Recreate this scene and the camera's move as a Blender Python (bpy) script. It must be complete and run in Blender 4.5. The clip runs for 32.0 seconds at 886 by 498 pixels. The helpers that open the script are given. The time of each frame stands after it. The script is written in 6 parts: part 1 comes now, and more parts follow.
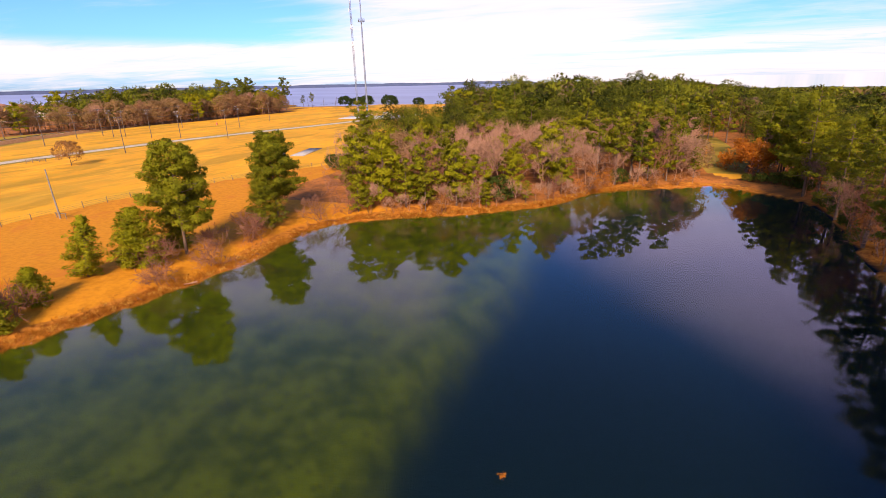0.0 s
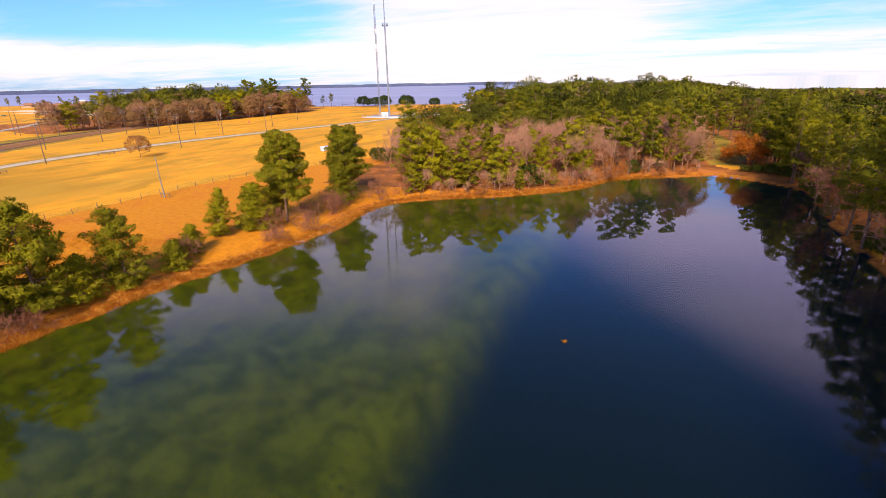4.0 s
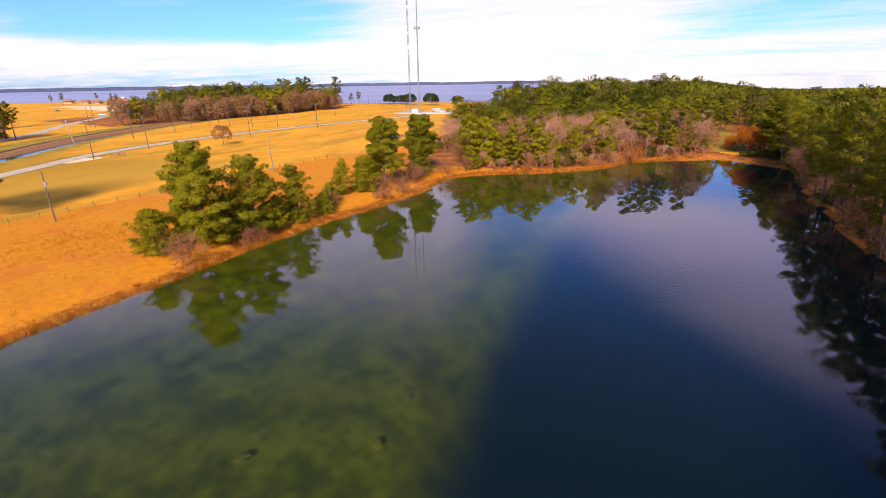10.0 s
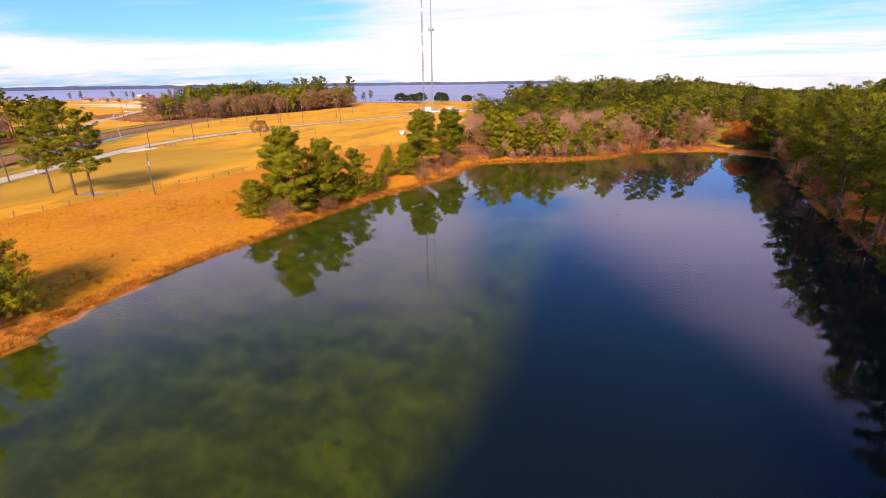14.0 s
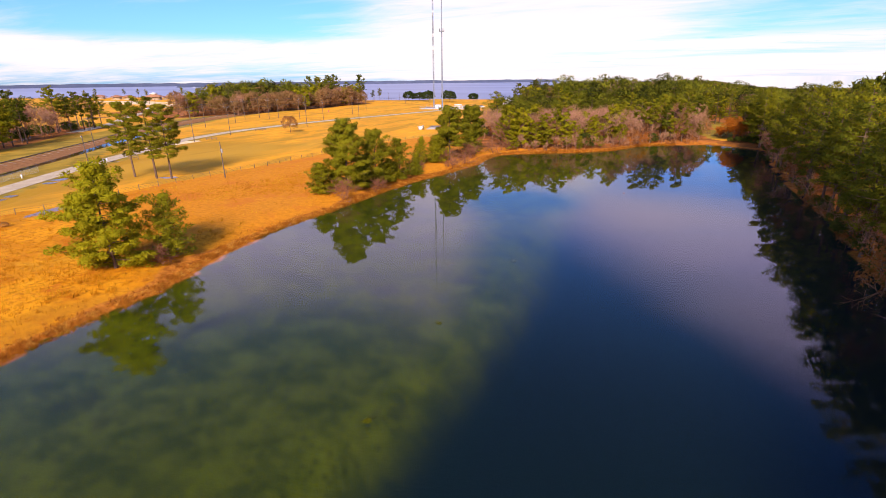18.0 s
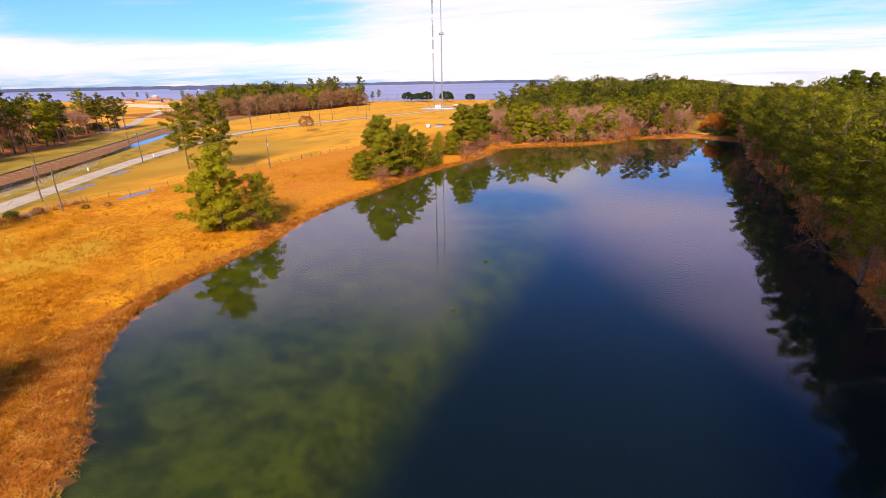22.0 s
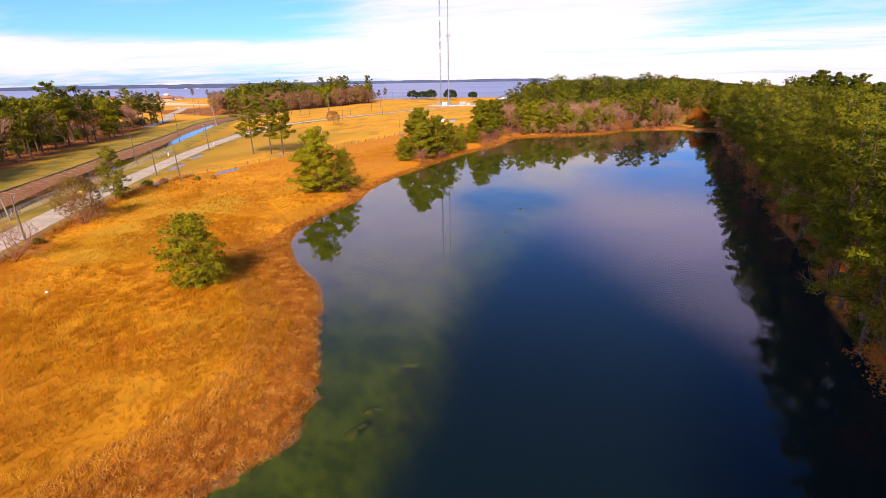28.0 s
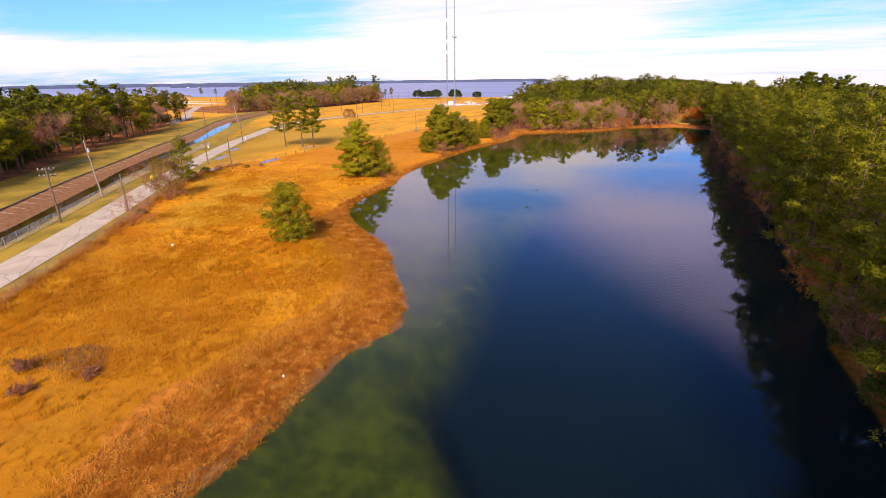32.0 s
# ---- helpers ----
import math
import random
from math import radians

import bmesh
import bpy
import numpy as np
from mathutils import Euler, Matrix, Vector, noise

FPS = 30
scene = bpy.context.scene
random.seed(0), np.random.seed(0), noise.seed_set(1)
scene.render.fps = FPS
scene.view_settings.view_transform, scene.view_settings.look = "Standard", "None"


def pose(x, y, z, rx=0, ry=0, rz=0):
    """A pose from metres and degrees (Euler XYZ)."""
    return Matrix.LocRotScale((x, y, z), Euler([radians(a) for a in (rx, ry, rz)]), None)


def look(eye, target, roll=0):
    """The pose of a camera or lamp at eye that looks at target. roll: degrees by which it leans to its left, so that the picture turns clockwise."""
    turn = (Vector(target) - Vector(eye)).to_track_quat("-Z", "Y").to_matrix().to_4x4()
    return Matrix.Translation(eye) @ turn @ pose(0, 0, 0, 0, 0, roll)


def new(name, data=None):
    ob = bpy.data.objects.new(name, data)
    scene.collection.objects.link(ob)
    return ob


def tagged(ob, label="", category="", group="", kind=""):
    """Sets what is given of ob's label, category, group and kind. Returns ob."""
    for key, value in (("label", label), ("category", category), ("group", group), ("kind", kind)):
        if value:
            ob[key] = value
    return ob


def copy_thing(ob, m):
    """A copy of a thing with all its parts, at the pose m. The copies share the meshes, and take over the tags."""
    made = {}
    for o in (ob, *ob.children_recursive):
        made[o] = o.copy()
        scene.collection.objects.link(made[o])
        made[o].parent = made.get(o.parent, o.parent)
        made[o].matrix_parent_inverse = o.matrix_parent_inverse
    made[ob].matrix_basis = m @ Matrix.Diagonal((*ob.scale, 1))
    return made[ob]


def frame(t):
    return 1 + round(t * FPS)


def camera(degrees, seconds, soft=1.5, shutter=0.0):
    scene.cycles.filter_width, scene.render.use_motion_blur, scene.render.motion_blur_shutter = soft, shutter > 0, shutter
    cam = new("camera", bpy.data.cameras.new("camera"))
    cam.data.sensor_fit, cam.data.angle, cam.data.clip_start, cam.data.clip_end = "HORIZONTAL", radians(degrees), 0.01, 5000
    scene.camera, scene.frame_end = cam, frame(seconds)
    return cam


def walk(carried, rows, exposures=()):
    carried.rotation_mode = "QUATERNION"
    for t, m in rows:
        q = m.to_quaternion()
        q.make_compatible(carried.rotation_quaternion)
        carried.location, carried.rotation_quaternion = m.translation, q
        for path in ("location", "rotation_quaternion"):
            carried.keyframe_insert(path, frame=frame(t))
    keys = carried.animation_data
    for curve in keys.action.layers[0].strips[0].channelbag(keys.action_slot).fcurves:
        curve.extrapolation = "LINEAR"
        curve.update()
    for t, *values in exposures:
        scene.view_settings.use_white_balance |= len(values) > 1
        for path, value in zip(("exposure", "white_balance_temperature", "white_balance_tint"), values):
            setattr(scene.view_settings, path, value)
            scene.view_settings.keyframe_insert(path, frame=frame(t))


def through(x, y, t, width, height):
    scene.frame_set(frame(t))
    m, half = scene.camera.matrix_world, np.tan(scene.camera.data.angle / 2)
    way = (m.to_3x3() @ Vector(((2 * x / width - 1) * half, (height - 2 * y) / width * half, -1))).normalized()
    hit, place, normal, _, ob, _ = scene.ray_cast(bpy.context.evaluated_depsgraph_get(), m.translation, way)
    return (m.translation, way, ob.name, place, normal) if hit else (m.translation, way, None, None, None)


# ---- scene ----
cam = camera(86.0, 32.0, 0.4)
PATH = [
    (0, (1.316, -2.324, 23.187), (0.658, -0.555, 22.524), -1.2),
    (1, (1.154, -6.019, 23.233), (0.481, -4.257, 22.568), -1.4),
    (2, (0.905, -10.751, 23.43), (0.228, -8.99, 22.766), -1.1),
    (3, (0.556, -15.856, 23.653), (-0.123, -14.095, 22.994), -1.1),
    (3.5, (0.388, -18.481, 23.689), (-0.293, -16.72, 23.029), -1.1),
    (5.5, (-0.155, -28.942, 24.073), (-0.858, -27.19, 23.412), -1.1),
    (6, (-0.206, -31.527, 24.063), (-0.916, -29.777, 23.403), -1.1),
    (7, (-0.229, -36.704, 23.964), (-0.943, -34.957, 23.302), -1.0),
    (8, (-0.348, -41.503, 23.791), (-1.066, -39.759, 23.127), -0.9),
    (9, (-0.548, -46.218, 23.773), (-1.269, -44.475, 23.109), -1.1),
    (10, (-0.709, -50.927, 23.837), (-1.431, -49.184, 23.173), -0.9),
    (11, (-0.885, -55.698, 23.864), (-1.605, -53.955, 23.2), -0.9),
    (12, (-0.925, -60.537, 23.759), (-1.648, -58.794, 23.095), -0.9),
    (13, (-0.812, -65.191, 23.52), (-1.542, -63.452, 22.856), -0.8),
    (14, (-0.572, -70.082, 23.475), (-1.304, -68.343, 22.811), -0.7),
    (14.5, (-0.454, -72.495, 23.47), (-1.188, -70.757, 22.806), -0.8),
    (16.5, (-0.191, -82.233, 23.566), (-0.927, -80.497, 22.898), -0.7),
    (17, (-0.207, -84.62, 23.614), (-0.943, -82.884, 22.947), -0.8),
    (18, (-0.488, -89.324, 23.816), (-1.221, -87.588, 23.146), -0.6),
    (18.5, (-0.605, -91.756, 23.939), (-1.326, -90.015, 23.269), -0.9),
    (19, (-0.642, -94.309, 24.066), (-1.357, -92.565, 23.399), -1.0),
    (20, (-0.491, -99.485, 24.247), (-1.204, -97.741, 23.576), -1.1),
    (21, (-0.341, -104.439, 24.221), (-1.054, -102.695, 23.551), -1.1),
    (22, (-0.227, -109.22, 24.077), (-0.934, -107.472, 23.41), -1.0),
    (23, (-0.139, -113.967, 23.85), (-0.843, -112.218, 23.181), -0.9),
    (24, (-0.214, -118.931, 23.785), (-0.917, -117.182, 23.117), -1.1),
    (25, (-0.201, -123.861, 23.763), (-0.9, -122.111, 23.091), -0.9),
    (25.5, (-0.057, -126.397, 23.814), (-0.754, -124.646, 23.144), -1.0),
    (27.5, (0.744, -136.693, 24.19), (0.056, -134.94, 23.516), -0.9),
    (28, (0.927, -139.156, 24.281), (0.236, -137.404, 23.609), -1.0),
    (29, (1.191, -144.128, 24.467), (0.5, -142.376, 23.795), -1.1),
    (30, (1.294, -148.993, 24.518), (0.604, -147.24, 23.846), -1.0),
    (31, (1.028, -153.4, 24.357), (0.337, -151.648, 23.684), -1.1),
    (32, (1.019, -156.859, 24.254), (0.33, -155.105, 23.582), -0.8),
]
walk(cam, [(t, look(eye, target, roll)) for t, eye, target, roll in PATH], exposures=((0, 0.38, 7500, 21.5), (32, 0.38, 7500, 21.5)))

# ---- light ----
SUN_AZ, SUN_EL = math.atan2(-0.96, 0.28), radians(33)
world = bpy.data.worlds.new("world")
scene.world = world
world.use_nodes = True
wt = world.node_tree
wt.nodes.clear()


def wnode(kind, **kw):
    n = wt.nodes.new(kind)
    for k, v in kw.items():
        n.inputs[k].default_value = v
    return n


def wmath(op, a, b=None, c=None, clamp=False):
    n = wt.nodes.new("ShaderNodeMath")
    n.operation, n.use_clamp = op, clamp
    for i, v in enumerate((a, b, c)):
        if v is None:
            continue
        if isinstance(v, (int, float)):
            n.inputs[i].default_value = v
        else:
            wt.links.new(v, n.inputs[i])
    return n.outputs[0]


def wstep(v, lo, hi):
    n = wt.nodes.new("ShaderNodeMapRange")
    n.interpolation_type = "SMOOTHSTEP"
    wt.links.new(v, n.inputs["Value"])
    n.inputs["From Min"].default_value, n.inputs["From Max"].default_value = lo, hi
    return n.outputs[0]


sky = wt.nodes.new("ShaderNodeTexSky")
sky.sky_type = "NISHITA"
sky.sun_disc = False
sky.sun_elevation = SUN_EL
sky.sun_rotation = math.atan2(0.28, -0.96)
sky.air_density, sky.dust_density, sky.ozone_density = 1.0, 0.6, 2.0
tc = wt.nodes.new("ShaderNodeTexCoord")
sep = wt.nodes.new("ShaderNodeSeparateXYZ")
wt.links.new(tc.outputs["Generated"], sep.inputs[0])
dx, dy, dz = sep.outputs
# clouds lie on a high flat layer
up = wmath("ADD", wmath("MAXIMUM", dz, 0.0), 0.06)
px, py = wmath("DIVIDE", dx, up), wmath("DIVIDE", dy, up)
comb = wt.nodes.new("ShaderNodeCombineXYZ")
wt.links.new(px, comb.inputs[0])
wt.links.new(py, comb.inputs[1])
mapn = wt.nodes.new("ShaderNodeMapping")
mapn.inputs["Rotation"].default_value = (0, 0, radians(24))
mapn.inputs["Scale"].default_value = (0.55, 1.1, 1.0)
mapn.inputs["Location"].default_value = (1.7, 0.4, 0)
wt.links.new(comb.outputs[0], mapn.inputs[0])
big = wnode("ShaderNodeTexNoise", Scale=0.42, Detail=7.0, Roughness=0.55, Distortion=0.4)
wt.links.new(mapn.outputs[0], big.inputs["Vector"])
fine = wnode("ShaderNodeTexNoise", Scale=1.7, Detail=8.0, Roughness=0.62, Distortion=0.8)
wt.links.new(mapn.outputs[0], fine.inputs["Vector"])
# a cloud mass over the far side of the lake, clear sky to the west, a pale band above the horizon
west = wstep(wmath("SUBTRACT", wmath("MULTIPLY", dx, -1.0), wmath("MULTIPLY", dy, 0.52)), -0.12, 0.30)
low = wstep(dz, 0.085, 0.05)
below = wstep(dz, 0.21, 0.13)
lift = wmath("SUBTRACT", wmath("MULTIPLY", wstep(dz, 1.0, 0.1), 0.27), wmath("MULTIPLY", wmath("MULTIPLY", wmath("MULTIPLY", west, below), wstep(dz, 0.055, 0.085)), 0.42))
lift = wmath("SUBTRACT", lift, wmath("MULTIPLY", wmath("MULTIPLY", wmath("MULTIPLY", wstep(dx, -0.12, 0.25), below), wstep(dz, 0.02, 0.07)), 0.34))
lift = wmath("SUBTRACT", lift, wmath("MULTIPLY", wmath("MULTIPLY", west, wstep(dz, 0.045, 0.015)), 0.19))
# one clear soft-edged gap high over the water
drift = wmath("MULTIPLY", wmath("SUBTRACT", big.outputs[0], 0.5), 0.7)
rim = wmath("SUBTRACT", wmath("ADD", dz, wmath("MULTIPLY", drift, 0.5)), wmath("ADD", 0.36, wmath("MULTIPLY", dx, 0.70)))
gap = wmath("MULTIPLY", wstep(rim, -0.13, 0.17), wstep(wmath("ADD", dx, wmath("MULTIPLY", drift, 0.4)), -0.40, -0.18))
band = wmath("MULTIPLY", wstep(wmath("ABSOLUTE", wmath("SUBTRACT", dz, 0.235)), 0.035, 0.0), wmath("MULTIPLY", wstep(dx, -0.40, -0.28), wstep(dx, -0.06, -0.16)))
lift = wmath("SUBTRACT", lift, wmath("MULTIPLY", wmath("ADD", gap, wmath("MULTIPLY", band, 0.45)), 0.46))
lift = wmath("SUBTRACT", lift, wmath("MULTIPLY", wstep(dz, 0.36, 0.62), 0.22))
lift = wmath("SUBTRACT", lift, wmath("MULTIPLY", wmath("MULTIPLY", west, wstep(dz, 0.32, 0.5)), 0.22))
lift = wmath("SUBTRACT", lift, wmath("MULTIPLY", wmath("MULTIPLY", wstep(dx, -0.2, 0.05), wstep(wmath("ABSOLUTE", wmath("SUBTRACT", dz, 0.19)), 0.07, 0.0)), 0.28))
grain = wmath("ADD", wmath("MULTIPLY", wstep(dz, 0.28, 0.12), 0.27), 0.16)
cover = wmath("ADD", wmath("ADD", wmath("ADD", big.outputs[0], 0.225), wmath("MULTIPLY", wmath("SUBTRACT", fine.outputs[0], 0.5), grain)), lift)
mask = wmath("MAXIMUM", wstep(cover, 0.56, 1.06), wmath("MULTIPLY", wstep(dz, 0.03, 0.06), wmath("MULTIPLY", low, wstep(fine.outputs[0], 0.22, 0.5))))
mix = wt.nodes.new("ShaderNodeMix")
mix.data_type = "RGBA"
tint = wt.nodes.new("ShaderNodeMix")
tint.data_type, tint.blend_type = "RGBA", "MULTIPLY"
tint.inputs[0].default_value = 1.0
tint.inputs[7].default_value = (0.42, 0.96, 2.0, 1)
wt.links.new(sky.outputs[0], tint.inputs[6])
wt.links.new(mask, mix.inputs[0])
wt.links.new(tint.outputs[2], mix.inputs[6])
veil = wt.nodes.new("ShaderNodeMix")
veil.data_type = "RGBA"
veil.inputs[6].default_value, veil.inputs[7].default_value = (7.9, 8.0, 8.8, 1), (8.1, 7.8, 13.4, 1)
wt.links.new(wstep(dz, 0.10, 0.32), veil.inputs[0])
wt.links.new(veil.outputs[2], mix.inputs[7])
bg = wnode("ShaderNodeBackground", Strength=0.10)
wt.links.new(mix.outputs[2], bg.inputs[0])
wout = wt.nodes.new("ShaderNodeOutputWorld")
wt.links.new(bg.outputs[0], wout.inputs[0])

sun = new("sun", bpy.data.lights.new("sun", "SUN"))
sun.data.energy, sun.data.angle, sun.data.color = 5.6, radians(14.0), (1.0, 0.93, 0.82)
sd = Vector((math.cos(SUN_EL) * math.cos(SUN_AZ), math.cos(SUN_EL) * math.sin(SUN_AZ), math.sin(SUN_EL)))
sun.matrix_world = look(sd * 200, (0, 0, 0))


# ---- materials ----
class Mat:
    """A small wrapper to write node materials in a few lines."""

    def __init__(self, name, rough=0.8, metal=0.0, spec=0.3):
        self.m = bpy.data.materials.new(name)
        self.m.use_nodes = True
        self.t = self.m.node_tree
        self.b = self.t.nodes["Principled BSDF"]
        self.b.inputs["Roughness"].default_value = rough
        self.b.inputs["Metallic"].default_value = metal
        self.b.inputs["Specular IOR Level"].default_value = spec

    def node(self, kind):
        return self.t.nodes.new(kind)

    def link(self, a, b):
        self.t.links.new(a, b)

    def put(self, sock, v):
        if isinstance(v, (int, float)):
            sock.default_value = v
        elif isinstance(v, tuple):
            sock.default_value = (*v, 1) if len(v) == 3 and len(sock.default_value) == 4 else v
        else:
            self.link(v, sock)

    def pos(self):
        return self.node("ShaderNodeNewGeometry").outputs["Position"]

    def local(self):
        return self.node("ShaderNodeTexCoord").outputs["Object"]

    def noise(self, scale, vec=None, detail=4.0, rough=0.55, stretch=None, distort=0.0):
        vec = vec or self.pos()
        if stretch:
            mp = self.node("ShaderNodeMapping")
            mp.inputs["Scale"].default_value = stretch
            self.link(vec, mp.inputs[0])
            vec = mp.outputs[0]
        n = self.node("ShaderNodeTexNoise")
        n.inputs["Scale"].default_value, n.inputs["Detail"].default_value = scale, detail
        n.inputs["Roughness"].default_value, n.inputs["Distortion"].default_value = rough, distort
        self.link(vec, n.inputs["Vector"])
        return n.outputs[0]

    def step(self, v, lo, hi):
        n = self.node("ShaderNodeMapRange")
        n.interpolation_type = "SMOOTHSTEP"
        self.put(n.inputs["Value"], v)
        n.inputs["From Min"].default_value, n.inputs["From Max"].default_value = lo, hi
        return n.outputs[0]

    def math(self, op, a, b=0.0):
        n = self.node("ShaderNodeMath")
        n.operation = op
        self.put(n.inputs[0], a)
        self.put(n.inputs[1], b)
        return n.outputs[0]

    def mix(self, f, a, b, mode="MIX"):
        n = self.node("ShaderNodeMix")
        n.data_type, n.blend_type = "RGBA", mode
        self.put(n.inputs[0], f)
        self.put(n.inputs[6], a)
        self.put(n.inputs[7], b)
        return n.outputs[2]

    def attr(self, name):
        n = self.node("ShaderNodeAttribute")
        n.attribute_name = name
        return n.outputs["Fac"]

    def rand(self):
        return self.node("ShaderNodeObjectInfo").outputs["Random"]

    def island(self):
        return self.node("ShaderNodeNewGeometry").outputs["Random Per Island"]

    def color(self, c):
        self.put(self.b.inputs["Base Color"], c)
        return self

    def bump(self, h, strength=0.3, dist=0.05):
        n = self.node("ShaderNodeBump")
        n.inputs["Strength"].default_value, n.inputs["Distance"].default_value = strength, dist
        self.link(h, n.inputs["Height"])
        self.link(n.outputs[0], self.b.inputs["Normal"])
        return self


def two_tone(name, a, b, scale=3.0, rough=0.8, metal=0.0, spec=0.3, vec=None, bump=0.2, vary=0.25):
    m = Mat(name, rough, metal, spec)
    v = m.local() if vec is None else m.pos()
    n1, n2 = m.noise(scale, v), m.noise(scale * 9, v, 3.0)
    c = m.mix(m.step(n1, 0.3, 0.7), a, b)
    c = m.mix(m.math("MULTIPLY", n2, 0.35), c, tuple(x * 0.55 for x in a))
    c = m.mix(m.math("MULTIPLY", m.rand(), vary), c, tuple(min(1, x * 1.5) for x in b))
    m.color(c).bump(n2, bump, 0.02)
    return m.m


def leafy(name, dark, light, warm=None, warm_part=0.0, through=0.48, patch=None, tone=""):
    """Foliage: every tuft takes its own tone, every tree shifts as a whole."""
    m = Mat(name, 0.75, 0.0, 0.10)
    isl, rnd = m.island(), m.rand()
    c = m.mix(m.step(m.math("ADD", m.math("MULTIPLY", isl, 0.40), m.math("MULTIPLY", m.noise(0.45, m.local(), 2.0), 0.9)), 0.25, 1.05), dark, light)
    c = m.mix(m.math("MULTIPLY", rnd, 0.45), c, tuple(x * 1.25 for x in light))
    if warm:
        c = m.mix(m.step(isl, 1.0 - warm_part, 1.0 - warm_part * 0.5), c, warm)
    if tone:
        tv = m.attr(tone)
        c = m.mix(m.step(tv, 0.55, 0.95), c, tuple(x * 1.25 for x in light))
        c = m.mix(m.step(tv, 0.30, 0.0), c, tuple(x * 0.7 for x in dark))
        c = m.mix(m.math("MULTIPLY", m.step(tv, 0.96, 0.97), 0.85), c, (0.24, 0.12, 0.055))
    if patch:
        c = m.mix(m.step(m.noise(0.085, m.pos(), 3.0, 0.7), 0.59, 0.67), c, patch)
    m.color(c)
    tr = m.node("ShaderNodeBsdfTranslucent")
    m.link(c, tr.inputs[0])
    mx = m.node("ShaderNodeMixShader")
    mx.inputs[0].default_value = through
    m.link(m.b.outputs[0], mx.inputs[1])
    m.link(tr.outputs[0], mx.inputs[2])
    m.link(mx.outputs[0], m.t.nodes["Material Output"].inputs[0])
    return m.m


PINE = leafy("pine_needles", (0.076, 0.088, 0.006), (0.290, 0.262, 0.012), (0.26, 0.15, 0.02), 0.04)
PINE_DARK = leafy("pine_needles_shade", (0.046, 0.062, 0.006), (0.175, 0.178, 0.010), (0.20, 0.10, 0.02), 0.03)
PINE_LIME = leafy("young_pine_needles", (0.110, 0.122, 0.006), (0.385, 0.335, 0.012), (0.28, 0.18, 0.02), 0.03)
OAK = leafy("oak_leaves", (0.018, 0.036, 0.008), (0.060, 0.085, 0.016))
SHRUB = leafy("shrub_leaves", (0.035, 0.055, 0.008), (0.13, 0.15, 0.016), (0.30, 0.13, 0.03), 0.08)
OLIVE_LEAF = leafy("olive_brown_leaves", (0.10, 0.075, 0.014), (0.27, 0.19, 0.035), (0.32, 0.13, 0.03), 0.15)
RUSSET = leafy("russet_leaves", (0.16, 0.055, 0.014), (0.42, 0.16, 0.035))
ORANGE_LEAF = leafy("orange_leaves", (0.32, 0.09, 0.012), (0.62, 0.22, 0.025))
BROWN_LEAF = leafy("dry_brown_leaves", (0.28, 0.13, 0.045), (0.52, 0.26, 0.085))
WEED = leafy("weed_leaf", (0.055, 0.062, 0.003), (0.100, 0.100, 0.006))
DRY_LEAF = leafy("thin_dry_leaves", (0.25, 0.135, 0.052), (0.44, 0.25, 0.10), (0.28, 0.20, 0.04), 0.10)
BARK = two_tone("pine_bark", (0.075, 0.043, 0.028), (0.17, 0.10, 0.062), 2.5, 0.92, bump=0.8)
TWIG = two_tone("bare_twigs", (0.25, 0.115, 0.06), (0.43, 0.22, 0.125), 1.2, 0.9, bump=0.2)
TWIG_RED = two_tone("reddish_twigs", (0.17, 0.06, 0.03), (0.32, 0.13, 0.065), 1.2, 0.9, bump=0.2)
POLE_WOOD = two_tone("weathered_pole_wood", (0.075, 0.050, 0.036), (0.17, 0.12, 0.085), 1.6, 0.9, bump=0.4)
POLE_GREY = two_tone("grey_pole_wood", (0.15, 0.12, 0.09), (0.27, 0.22, 0.17), 1.6, 0.9, bump=0.4)
GALV = two_tone("galvanised_steel", (0.34, 0.35, 0.37), (0.52, 0.53, 0.55), 2.0, 0.5, 0.7, 0.5)
MAST_GREY = two_tone("mast_steel", (0.13, 0.15, 0.19), (0.22, 0.25, 0.30), 0.3, 0.6, 0.3, 0.4)
MAST_WHITE = two_tone("mast_white_paint", (0.62, 0.64, 0.66), (0.78, 0.79, 0.80), 0.3, 0.6)
WIRE = two_tone("dark_cable", (0.03, 0.03, 0.033), (0.06, 0.06, 0.065), 1.0, 0.6)
CERAMIC = two_tone("glazed_insulator", (0.50, 0.50, 0.48), (0.68, 0.68, 0.66), 3.0, 0.25, spec=0.5)
WHITE_PAINT = two_tone("white_paint", (0.66, 0.66, 0.64), (0.80, 0.80, 0.78), 0.8, 0.5)
TAN_WALL = two_tone("tan_wall", (0.42, 0.29, 0.17), (0.58, 0.42, 0.27), 0.8, 0.85)
BROWN_ROOF = two_tone("brown_roof", (0.25, 0.11, 0.06), (0.36, 0.17, 0.09), 0.8, 0.8)
PALE_ROOF = two_tone("pale_metal_roof", (0.60, 0.62, 0.64), (0.74, 0.75, 0.76), 0.4, 0.45)
CONCRETE = two_tone("concrete", (0.40, 0.37, 0.33), (0.56, 0.52, 0.46), 0.6, 0.85)
POST_WOOD = two_tone("fence_wood", (0.13, 0.085, 0.05), (0.25, 0.17, 0.105), 2.0, 0.9)
GLASS_DARK = two_tone("dark_glass", (0.02, 0.025, 0.03), (0.04, 0.045, 0.05), 1.0, 0.08, spec=0.6)
RUBBER = two_tone("black_rubber", (0.02, 0.02, 0.02), (0.035, 0.035, 0.035), 3.0, 0.85)
SILVER_PAINT = two_tone("silver_car_paint", (0.55, 0.56, 0.58), (0.66, 0.67, 0.68), 0.6, 0.3, 0.3, 0.5)
